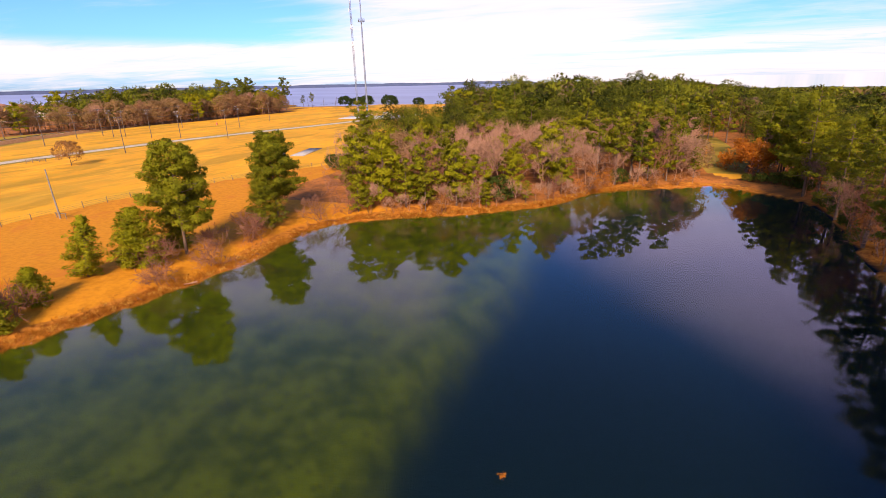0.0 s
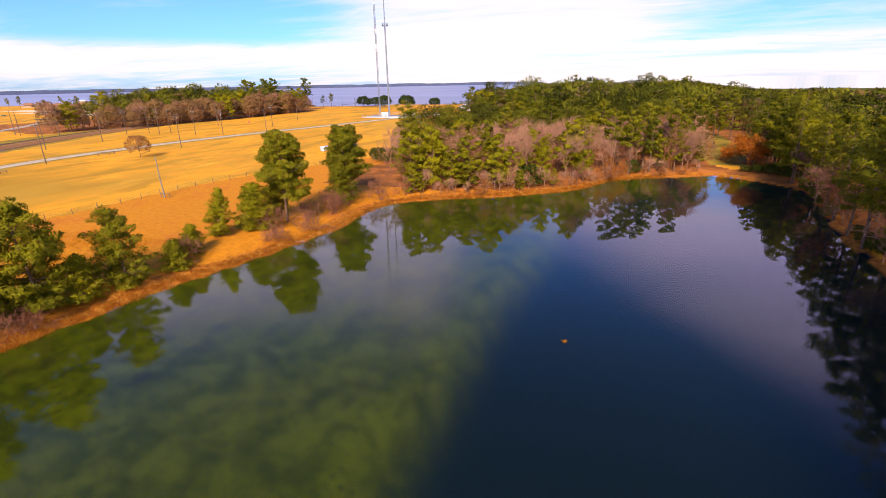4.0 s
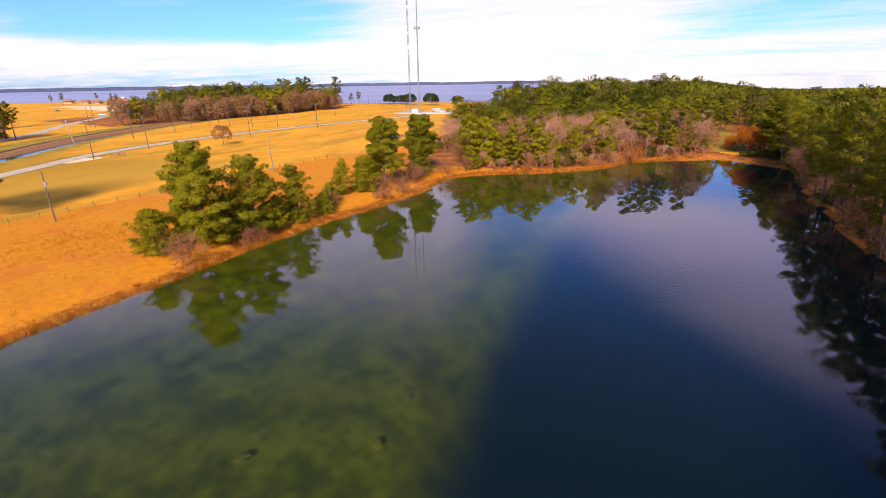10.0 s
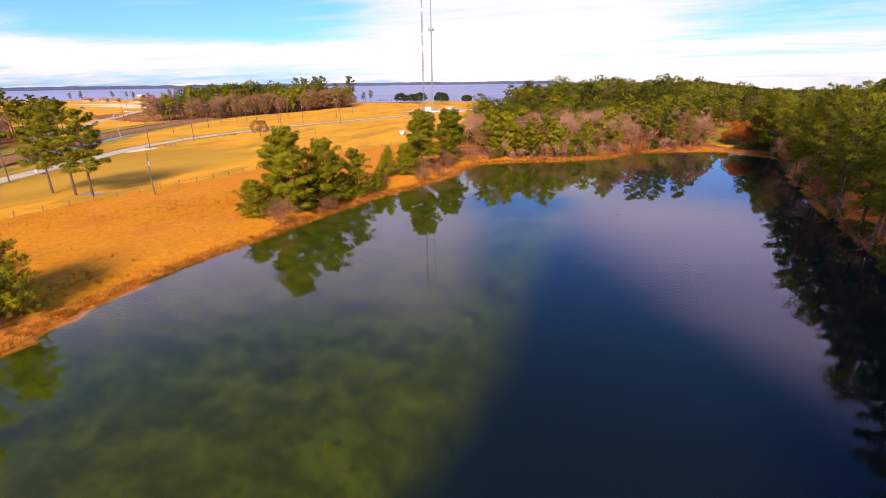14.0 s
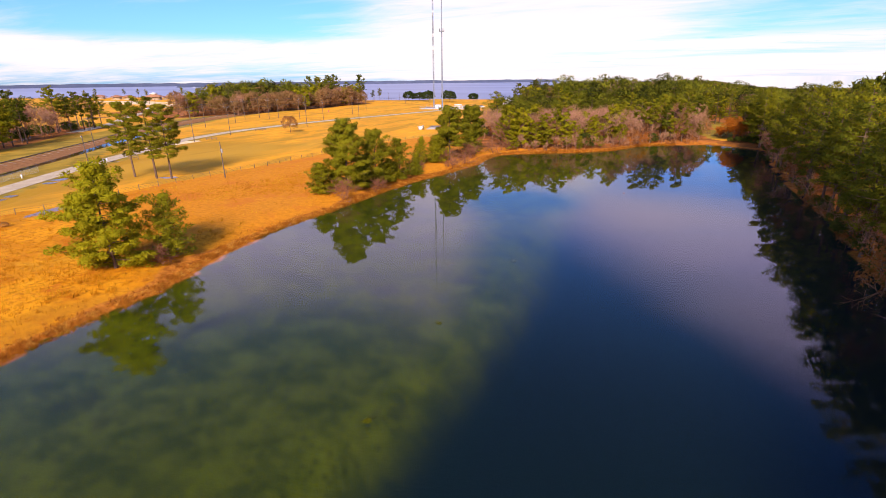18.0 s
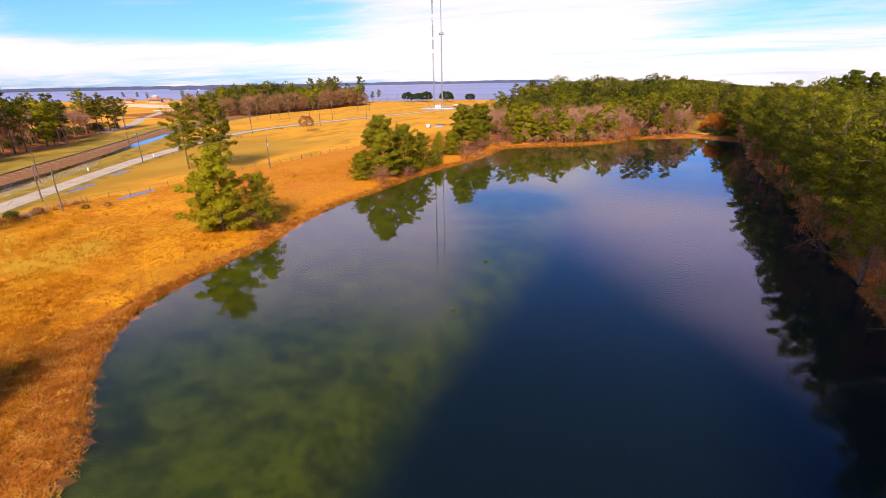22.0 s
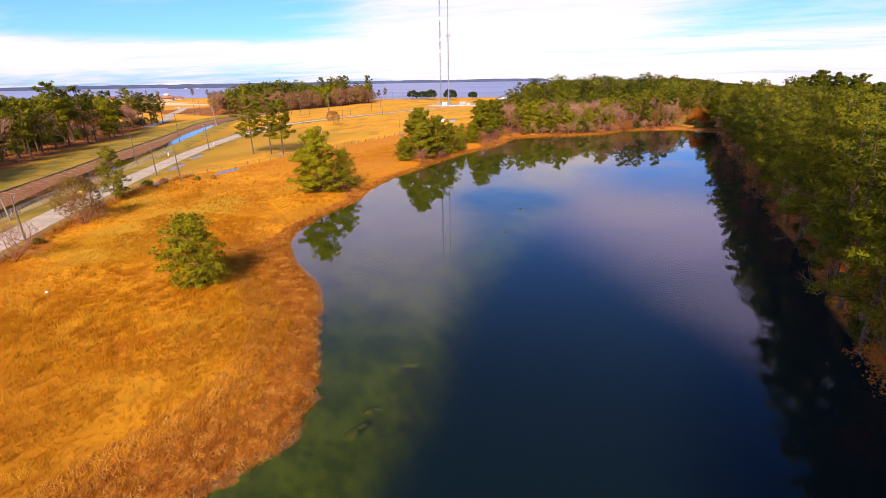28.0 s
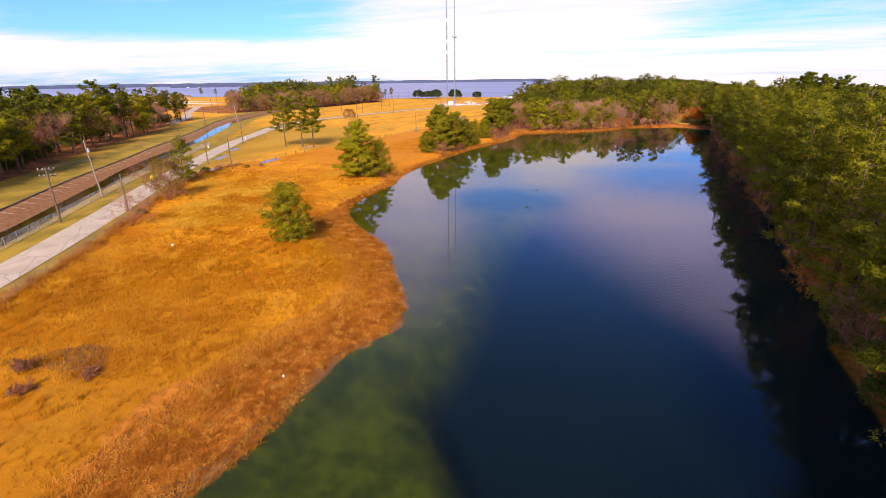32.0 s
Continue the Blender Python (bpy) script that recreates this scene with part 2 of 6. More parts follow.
GREEN_PAINT = two_tone("dark_green_car_paint", (0.05, 0.10, 0.08), (0.08, 0.15, 0.12), 0.6, 0.3, 0.1, 0.5)
RUST_RED = two_tone("faded_red_paint", (0.38, 0.10, 0.05), (0.5, 0.16, 0.09), 1.0, 0.7)
YELLOW_PAINT = two_tone("yellow_paint", (0.75, 0.45, 0.03), (0.85, 0.55, 0.05), 1.0, 0.5)


def ground_material():
    m = Mat("grassland", 0.95, 0, 0.08)
    p = m.pos()
    big, mid, small, tiny = m.noise(0.035, p, 4.0), m.noise(0.16, p, 5.0), m.noise(1.1, p, 5.0, 0.65), m.noise(6.0, p, 4.0, 0.7)
    streak = m.noise(0.25, p, 4.0, 0.6, (1.0, 0.22, 1.0), 0.6)
    # rough orange grass by the pond
    rough = m.mix(m.step(mid, 0.32, 0.68), (0.48, 0.170, 0.008), (0.66, 0.275, 0.012))
    rough = m.mix(m.step(small, 0.45, 0.75), rough, (0.31, 0.105, 0.008))
    rough = m.mix(m.math("MULTIPLY", m.step(m.noise(0.13, p, 5.0, 0.7), 0.54, 0.66), 0.8), rough, (0.40, 0.095, 0.008))
    rough = m.mix(m.math("MULTIPLY", m.step(m.noise(0.075, p, 5.0, 0.65, (1.0, 0.5, 1.0), 0.6), 0.5, 0.62), 0.55), rough, (0.32, 0.13, 0.012))
    rough = m.mix(m.step(big, 0.52, 0.66), rough, (0.46, 0.25, 0.02))
    dull = m.mix(m.step(small, 0.35, 0.70), (0.53, 0.195, 0.015), (0.43, 0.150, 0.011))
    dull = m.mix(m.math("MULTIPLY", m.step(m.noise(0.13, p, 5.0, 0.7), 0.52, 0.64), 0.7), dull, (0.46, 0.135, 0.020))
    rough = m.mix(m.math("MULTIPLY", m.step(m.math("ADD", m.attr("dull"), m.math("MULTIPLY", m.math("SUBTRACT", mid, 0.5), 0.8)), 0.25, 0.75), 0.9), rough, dull)
    # browner grass in the south, with some lens corner darkening put into the colour
    rough = m.mix(m.math("MULTIPLY", m.step(m.math("ADD", m.attr("south"), m.math("MULTIPLY", m.math("SUBTRACT", mid, 0.5), 0.9)), 0.15, 0.85), 0.7), rough, (0.33, 0.118, 0.007))
    # mown yellow grass
    mown = m.mix(m.step(big, 0.38, 0.62), (0.74, 0.300, 0.018), (0.56, 0.240, 0.020))
    mown = m.mix(m.step(streak, 0.50, 0.74), mown, (0.80, 0.37, 0.03))
    mown = m.mix(m.math("MULTIPLY", m.step(mid, 0.48, 0.72), 0.65), mown, (0.42, 0.225, 0.022))
    olive = m.math("MULTIPLY", m.step(m.math("ADD", m.attr("olive"), m.math("MULTIPLY", m.math("SUBTRACT", m.noise(0.07, p, 5.0, 0.65, (1.0, 0.30, 1.0), 0.8), 0.5), 1.8)), 0.0, 0.75), 0.8)
    mown = m.mix(olive, mown, (0.30, 0.165, 0.016))
    mown = m.mix(m.math("MULTIPLY", m.step(m.noise(0.018, p, 3.0, 0.6, (1.0, 0.4, 1.0)), 0.52, 0.66), 0.6), mown, (0.46, 0.25, 0.03))
    mown = m.mix(m.math("MULTIPLY", m.step(m.noise(0.09, p, 5.0, 0.65, (1.0, 0.3, 1.0), 0.8), 0.49, 0.64), 0.75), mown, (0.33, 0.17, 0.017))
    mown = m.mix(m.math("MULTIPLY", small, 0.28), mown, (0.38, 0.21, 0.03))
    # greener verge
    verge = m.mix(m.step(mid, 0.35, 0.65), (0.19, 0.13, 0.016), (0.36, 0.22, 0.028))
    verge = m.mix(m.math("MULTIPLY", small, 0.4), verge, (0.22, 0.15, 0.035))
    # leaf litter under the woods
    litter = m.mix(m.step(mid, 0.35, 0.65), (0.20, 0.07, 0.018), (0.40, 0.13, 0.03))
    litter = m.mix(m.step(small, 0.5, 0.7), litter, (0.09, 0.05, 0.022))
    # bank with broken red-brown reed and earth
    bank = m.mix(m.step(small, 0.35, 0.65), (0.25, 0.076, 0.012), (0.46, 0.160, 0.022))
    bank = m.mix(m.step(tiny, 0.55, 0.75), bank, (0.40, 0.165, 0.030))
    clay = m.mix(m.step(small, 0.3, 0.7), (0.19, 0.085, 0.036), (0.29, 0.135, 0.06))
    sand = m.mix(m.step(small, 0.3, 0.7), (0.52, 0.40, 0.25), (0.66, 0.53, 0.36))
    mud = m.mix(m.step(small, 0.3, 0.7), (0.13, 0.055, 0.020), (0.24, 0.105, 0.035))
    algae = m.mix(m.step(m.noise(0.30, p, 6.0, 0.68, None, 0.3), 0.36, 0.64), (0.019, 0.027, 0.001), (0.049, 0.060, 0.002))
    algae = m.mix(m.math("MULTIPLY", m.step(mid, 0.57, 0.70), 0.65), algae, (0.012, 0.014, 0.006))
    # single dark and pale tufts of weed
    tuft = m.node("ShaderNodeTexVoronoi")
    tuft.inputs["Scale"].default_value = 1.15
    m.link(p, tuft.inputs["Vector"])
    spot_ = m.math("MULTIPLY", m.step(m.math("ADD", tuft.outputs[0], m.math("MULTIPLY", small, 0.5)), 0.62, 0.34), m.step(m.noise(0.3, p, 3.0), 0.36, 0.52))
    algae = m.mix(m.math("MULTIPLY", spot_, 0.55), algae, (0.008, 0.011, 0.003))
    algae = m.mix(m.math("MULTIPLY", m.step(small, 0.50, 0.72), 0.45), algae, (0.068, 0.074, 0.003))
    algae = m.mix(m.math("MULTIPLY", m.step(m.noise(2.6, p, 4.0, 0.7), 0.5, 0.72), 0.35), algae, (0.012, 0.017, 0.003))
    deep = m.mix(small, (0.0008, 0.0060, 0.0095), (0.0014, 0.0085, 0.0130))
    jit = m.math("MULTIPLY", m.math("SUBTRACT", small, 0.5), 0.5)
    c = mown
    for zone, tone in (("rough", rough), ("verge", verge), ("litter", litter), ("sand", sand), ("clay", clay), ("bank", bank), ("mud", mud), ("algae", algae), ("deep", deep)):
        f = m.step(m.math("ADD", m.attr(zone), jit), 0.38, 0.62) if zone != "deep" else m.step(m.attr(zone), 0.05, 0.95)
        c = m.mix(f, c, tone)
    c = m.mix(1.0, c, (1.10, 1.10, 1.02), "MULTIPLY")
    m.color(c).bump(m.math("ADD", m.math("MULTIPLY", small, 1.0), tiny), 0.5, 0.12)
    return m.m


def water_material(name, tint=(0.94, 0.97, 0.84), ripple=0.003, body=None, rough=0.012):
    m = Mat(name, 0.03, 0, 0.5)
    lw = m.node("ShaderNodeLayerWeight")
    lw.inputs["Blend"].default_value = 0.5
    gloss = m.math("ADD", m.math("MULTIPLY", m.math("POWER", lw.outputs["Facing"], 4.3), 0.98), 0.02)
    gl = m.node("ShaderNodeBsdfGlossy")
    gl.inputs["Roughness"].default_value = rough if body is None else 0.3
    h = m.math("ADD", m.noise(0.35, None, 2.0), m.math("MULTIPLY", m.noise(0.07, None, 2.0), 2.0))
    bp = m.node("ShaderNodeBump")
    bp.inputs["Strength"].default_value, bp.inputs["Distance"].default_value = ripple, 0.1
    m.link(h, bp.inputs["Height"])
    m.link(bp.outputs[0], gl.inputs["Normal"])
    if body is None:
        under = m.node("ShaderNodeBsdfTransparent")
        under.inputs[0].default_value = (*tint, 1)
    else:
        under = m.node("ShaderNodeBsdfDiffuse")
        m.put(under.inputs[0], m.mix(m.step(m.noise(0.004, None, 3.0, 0.5, (0.25, 1.0, 1.0)), 0.35, 0.65), body, tuple(x * 1.35 for x in body)))
    mx = m.node("ShaderNodeMixShader")
    m.link(gloss if body is None else m.math("MULTIPLY", gloss, 0.3), mx.inputs[0])
    m.link(under.outputs[0], mx.inputs[1])
    m.link(gl.outputs[0], mx.inputs[2])
    m.link(mx.outputs[0], m.t.nodes["Material Output"].inputs[0])
    return m.m


GROUND = ground_material()
WATER = water_material("pond_water")
DITCH_WATER = water_material("ditch_water", (0.5, 0.5, 0.4), 0.01, rough=0.22)
CANAL_WATER = water_material("canal_water", (0.45, 0.45, 0.36), 0.01, rough=0.06)
LAKE_WATER = water_material("lake_water", ripple=0.35, body=(0.185, 0.205, 0.30))


def asphalt():
    m = Mat("pale_worn_asphalt", 0.9, 0, 0.2)
    n, s = m.noise(0.25, None, 5.0), m.noise(9.0, None, 3.0)
    crack = m.node("ShaderNodeTexVoronoi")
    crack.feature = "DISTANCE_TO_EDGE"
    crack.inputs["Scale"].default_value = 0.22
    m.link(m.pos(), crack.inputs["Vector"])
    c = m.mix(m.step(n, 0.3, 0.7), (0.42, 0.33, 0.22), (0.54, 0.43, 0.30))
    c = m.mix(m.math("MULTIPLY", s, 0.4), c, (0.32, 0.25, 0.17))
    c = m.mix(m.step(crack.outputs[0], 0.012, 0.0), c, (0.12, 0.10, 0.09))
    m.color(c).bump(s, 0.3, 0.01)
    return m.m


ASPHALT = asphalt()


def drift_blades(name, tones, scale):
    m = Mat(name, 0.8, 0.0, 0.1)
    p, isl = m.pos(), m.island()
    n1, n2 = m.noise(scale, p, 4.0), m.noise(scale * 2.4, p, 5.0, 0.65)
    c = m.mix(m.step(n1, 0.36, 0.62), tones[0], tones[1])
    c = m.mix(m.step(n2, 0.50, 0.62), c, tones[2])
    c = m.mix(m.math("MULTIPLY", isl, 0.5), c, tones[3])
    m.color(c)
    tr = m.node("ShaderNodeBsdfTranslucent")
    m.link(c, tr.inputs[0])
    mx = m.node("ShaderNodeMixShader")
    mx.inputs[0].default_value = 0.55
    m.link(m.b.outputs[0], mx.inputs[1])
    m.link(tr.outputs[0], mx.inputs[2])
    m.link(mx.outputs[0], m.t.nodes["Material Output"].inputs[0])
    return m.m


GRASS_BLADE = drift_blades("dry_grass_blades", ((0.42, 0.150, 0.006), (0.60, 0.265, 0.011), (0.74, 0.40, 0.03), (0.38, 0.135, 0.006)), 0.09)
STRAW_BLADE = drift_blades("pale_straw", ((0.58, 0.24, 0.03), (0.70, 0.33, 0.05), (0.74, 0.40, 0.08), (0.44, 0.16, 0.02)), 0.3)
REED_BLADE = drift_blades("broken_reeds", ((0.38, 0.126, 0.012), (0.58, 0.228, 0.026), (0.74, 0.38, 0.065), (0.24, 0.080, 0.012)), 0.35)
# blue haze of the distance is painted into the colour of these trees
FAR_SHORE = two_tone("haze_tinted_shore_trees", (0.045, 0.060, 0.105), (0.065, 0.080, 0.13), 0.02, 0.95, bump=0.0, vec="world")
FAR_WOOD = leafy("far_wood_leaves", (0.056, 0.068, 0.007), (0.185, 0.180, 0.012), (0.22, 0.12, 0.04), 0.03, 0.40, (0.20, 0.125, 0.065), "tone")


# ---- mesh helpers ----
def mesh_from(name, verts, faces, material, smooth=False):
    """verts (n, 3); faces (m, k) with k the same for all."""
    verts, faces = np.asarray(verts, np.float32).reshape(-1, 3), np.asarray(faces, np.int32)
    me = bpy.data.meshes.new(name)
    k = faces.shape[1]
    me.vertices.add(len(verts))
    me.vertices.foreach_set("co", verts.ravel())
    me.loops.add(faces.size)
    me.loops.foreach_set("vertex_index", faces.ravel())
    me.polygons.add(len(faces))
    me.polygons.foreach_set("loop_start", np.arange(0, faces.size, k, dtype=np.int32))
    if smooth:
        me.polygons.foreach_set("use_smooth", np.ones(len(faces), bool))
    me.materials.append(material)
    me.update(calc_edges=True)
    return me


class Geo:
    """Collects vertices and quads for one mesh."""

    def __init__(self):
        self.v, self.f, self.n, self.soft = [], [], 0, []

    def add(self, v, f):
        v = np.asarray(v, float).reshape(-1, 3)
        self.v.append(v)
        self.f.append(np.asarray(f, int) + self.n)
        self.n += len(v)
        return self

    def box(self, c, size, turn=0.0, taper=1.0, tilt=None):
        sx, sy, sz = (s / 2 for s in size)
        p = np.array([(x * sx * (taper if z > 0 else 1), y * sy * (taper if z > 0 else 1), z * sz) for z in (-1, 1) for y in (-1, 1) for x in (-1, 1)])
        if tilt is not None:
            p = p @ np.array(Euler(tilt).to_matrix()).T
        co, si = math.cos(turn), math.sin(turn)
        p = p @ np.array(((co, si, 0), (-si, co, 0), (0, 0, 1)))
        return self.add(p + np.array(c), [(0, 2, 3, 1), (4, 5, 7, 6), (0, 1, 5, 4), (2, 6, 7, 3), (0, 4, 6, 2), (1, 3, 7, 5)])

    def tubes(self, p0, p1, r0, r1, sides=5):
        """Tapered tubes, one a row of p0 and p1."""
        p0, p1 = np.atleast_2d(np.asarray(p0, float)), np.atleast_2d(np.asarray(p1, float))
        n = len(p0)
        r0, r1 = np.broadcast_to(r0, n), np.broadcast_to(r1, n)
        d = p1 - p0
        d /= np.linalg.norm(d, axis=1, keepdims=True) + 1e-9
        ref = np.where(np.abs(d[:, 2:3]) > 0.9, np.array([[1.0, 0, 0]]), np.array([[0, 0, 1.0]]))
        a = np.cross(d, ref)
        a /= np.linalg.norm(a, axis=1, keepdims=True) + 1e-9
        b = np.cross(d, a)
        ang = np.linspace(0, 2 * np.pi, sides, endpoint=False)
        ring = a[:, None, :] * np.cos(ang)[None, :, None] + b[:, None, :] * np.sin(ang)[None, :, None]
        v = np.concatenate([p0[:, None] + ring * r0[:, None, None], p1[:, None] + ring * r1[:, None, None]], axis=1)
        k = np.arange(sides)
        f = np.stack([k, k + sides, (k + 1) % sides + sides, (k + 1) % sides], axis=1)
        f = (np.arange(n)[:, None, None] * 2 * sides + f[None]).reshape(-1, 4)
        return self.add(v, f)

    def path(self, pts, radii, sides=6):
        pts, radii = np.asarray(pts, float), np.asarray(radii, float)
        return self.tubes(pts[:-1], pts[1:], radii[:-1], radii[1:], sides)

    def leaves(self, centres, ways, length, width, rng):
        """Pointed flat tufts: three corners each."""
        c, n = np.asarray(centres, float), len(centres)
        a = ways / (np.linalg.norm(ways, axis=1, keepdims=True) + 1e-9)
        b = np.cross(a, rng.normal(size=(n, 3)))
        b /= np.linalg.norm(b, axis=1, keepdims=True) + 1e-9
        length, width = np.broadcast_to(length, n)[:, None], np.broadcast_to(width, n)[:, None]
        v = np.stack([c - a * length * 0.4 + b * width * 0.5, c - a * length * 0.4 - b * width * 0.5, c + a * length * 0.6], axis=1)
        return self.add(v, np.arange(n * 3).reshape(n, 3))

    def flakes(self, centres, ways, normals, length, width, rng):
        """Small three-cornered leaf flakes that point along ways and take the light of the rounded clump they sit on."""
        c, n = np.asarray(centres, float), len(centres)
        a = ways / (np.linalg.norm(ways, axis=1, keepdims=True) + 1e-9)
        b = np.cross(normals + rng.normal(0, 0.45, (n, 3)), a)
        b /= np.linalg.norm(b, axis=1, keepdims=True) + 1e-9
        turn = np.sum(np.cross(a, b) * normals, axis=1) < 0
        b[turn] *= -1
        ln, wd = (length * rng.uniform(0.7, 1.35, n))[:, None], (width * rng.uniform(0.7, 1.3, n))[:, None]
        v = np.stack([c - a * ln * 0.45 + b * wd * 0.5, c - a * ln * 0.45 - b * wd * 0.5, c + a * ln * 0.55], axis=1)
        self.soft.append(np.repeat(normals, 3, 0))
        return self.add(v, np.arange(n * 3).reshape(n, 3))

    def clumps(self, centres, radii, per, size, rng, out, flat=0.66, rise=0.35):
        """Rounded tufts of needles: per flakes on each clump; out: the way from the tree's axis."""
        k = np.repeat(np.arange(len(centres)), per)
        way = rng.normal(0, 1, (len(k), 3)) + out[k] * 0.35 + np.array((0, 0, rise))
        way /= np.linalg.norm(way, axis=1, keepdims=True)
        c = centres[k] + way * (radii[k] * (0.40 + 0.62 * rng.uniform(0, 1, len(k)) ** 0.7))[:, None] * np.array((1.08, 1.08, flat))
        nn = way * 0.75 + out[k] * 0.35 + np.array((0, 0, 0.35))
        nn /= np.linalg.norm(nn, axis=1, keepdims=True)
        lie = way * 0.55 + rng.normal(0, 0.6, (len(k), 3))
        size = np.broadcast_to(size, len(centres))[k]
        return self.flakes(c, lie, nn, size * 1.25, size * 0.6, rng)

    def mesh(self, name, material, smooth=False):
        fs = self.f
        if len({f.shape[1] for f in fs}) > 1:
            fs = [f if f.shape[1] == 3 else np.concatenate([f[:, (0, 1, 2)], f[:, (0, 2, 3)]]) for f in fs]
        me = mesh_from(name, np.concatenate(self.v), np.concatenate(fs), material, smooth)
        if self.soft and sum(map(len, self.soft)) == self.n:
            me.normals_split_custom_set_from_vertices(np.concatenate(self.soft).astype(np.float32))
        return me


def part(name, geo, material, parent, label="", smooth=False):
    ob = new(name, geo.mesh(name, material, smooth))
    ob.parent = parent
    if label:
        ob["label"] = label
    return ob


def thing(name, label, category, group="", at=None, kind=""):
    ob = tagged(new(name), label, category, group, kind)
    ob.empty_display_size = 0.2
    if at is not None:
        ob.matrix_basis = at
    return ob


def single(name, geo, material, label, category, kind="", group=""):
    return tagged(new(name, geo.mesh(name, material)), label, category, group, kind)


# ---- the plan ----
POND = np.array([(-22.4, -141), (-22.9, -130), (-22.6, -124.5), (-21, -117.5), (-22.4, -109), (-27, -101.5), (-35, -94.5), (-47, -84), (-52, -74), (-53, -62), (-53, -54), (-56, -43),
                 (-57, -30), (-56, -18), (-55, -4), (-54, 8), (-52, 20), (-49, 32), (-47, 44), (-46.5, 56), (-46, 63), (-43, 69), (-34, 74), (-22, 81), (-10, 91),
                 (-4, 102), (6, 110), (19, 115.5), (23.5, 116), (33, 108), (36.5, 98), (33.5, 75), (32, 50), (30, 10), (27, -30), (24.6, -70), (22, -95), (20.5, -120), (19.5, -140),
                 (18.5, -172), (0, -182), (-18, -170)], float)
ROAD = np.array([(-38, -190), (-60, -149), (-74, -124), (-88.5, -101), (-105, -77), (-131, -37), (-150, -4), (-168, 32), (-180, 58), (-187, 90), (-187, 120), (-183, 152), (-176, 188),
                 (-167, 225), (-158, 262), (-150, 310)], float)
CANAL = np.array([(-52, -180), (-78, -142), (-103, -108), (-142, -56), (-185, 8), (-220, 56), (-245, 92), (-264, 128), (-284, 180), (-291, 230), (-292, 330)], float)
BRANCH = np.array([(-262, 62), (-300, 107), (-349, 153), (-400, 208), (-440, 250), (-463, 300)], float)
FENCE = np.array([(-52, -146), (-65, -127), (-78, -106), (-91, -87), (-106, -61), (-107, -46), (-105, -25), (-104, -7), (-102, 6), (-100, 25), (-98, 45), (-97, 64), (-91, 84), (-86, 97), (-80, 112)], float)
LAKE = np.array([(-4800, 250), (-2200, 380), (-1000, 440), (-700, 560), (-500, 525), (-337, 482), (-213, 500), (-140, 545), (-110, 640), (-20, 1000), (60, 2500), (150, 4800), (-4800, 4800)], float)


def smooth_line(pts, step=1.5, closed=False):
    """A Catmull-Rom line through the points."""
    p = np.vstack([pts[-1:], pts, pts[:2]]) if closed else np.vstack([2 * pts[:1] - pts[1:2], pts, 2 * pts[-1:] - pts[-2:-1]])
    out = []
    for i in range(1, len(p) - 2):
        a, b, c, d = p[i - 1:i + 3]
        n = max(2, int(np.linalg.norm(c - b) / step))
        t = np.linspace(0, 1, n, endpoint=False)[:, None]
        out.append(0.5 * (2 * b + (c - a) * t + (2 * a - 5 * b + 4 * c - d) * t ** 2 + (3 * b - a - 3 * c + d) * t ** 3))
    out = np.concatenate(out)
    return out if closed else np.vstack([out, pts[-1:]])


def line_distance(q, line, closed=False):
    """Distance of points q (n, 2) to a polyline, and on which side (positive: to the left of its way)."""
    a = line if closed else line[:-1]
    b = np.roll(line, -1, 0) if closed else line[1:]
    best, side = np.full(len(q), 1e9), np.zeros(len(q))
    for s, e in zip(a, b):
        w = e - s
        t = np.clip(((q - s) @ w) / (w @ w + 1e-9), 0, 1)
        r = q - (s + t[:, None] * w)
        d = np.hypot(r[:, 0], r[:, 1])
        m = d < best
        best[m] = d[m]
        side[m] = np.sign(w[0] * (q[m, 1] - s[1]) - w[1] * (q[m, 0] - s[0]))
    return best, side


def inside(q, poly):
    x, y = q[:, 0], q[:, 1]
    c = np.zeros(len(q), bool)
    for (x0, y0), (x1, y1) in zip(poly, np.roll(poly, -1, 0)):
        hit = ((y0 > y) != (y1 > y)) & (x < (x1 - x0) * (y - y0) / (y1 - y0 + 1e-12) + x0)
        c ^= hit
    return c


def sstep(v, lo, hi):
    t = np.clip((v - lo) / (hi - lo), 0, 1)
    return t * t * (3 - 2 * t)


def wobble(q, scale, seed=0):
    """Smooth waves of several directions, about -1 to 1."""
    r = np.random.default_rng(seed)
    out = np.zeros(len(q))
    for k in range(6):
        a, ph, s = r.uniform(0, 2 * np.pi), r.uniform(0, 6.28), scale * r.uniform(0.6, 1.7)
        out += np.sin((q[:, 0] * math.cos(a) + q[:, 1] * math.sin(a)) / s + ph)
    return out / 3.0


SHORE = smooth_line(POND, 3.0, True)
ROAD_L, CANAL_L, BRANCH_L, FENCE_L = smooth_line(ROAD, 3.0), smooth_line(CANAL, 4.0), smooth_line(BRANCH, 6.0), smooth_line(FENCE, 3.0)
PUDDLES = ((-104.7, -35.9, 2.2, 7.3, 0.16), (-113, -4.5, 3.2, 1.5, 0.3), (-137, -17, 1.2, 5.0, 0.55), (-125, -36, 1.0, 6.0, 0.5), (-109, -55, 1.4, 2.5, 0.6), (-152, 8, 1.2, 3.0, 0.4))


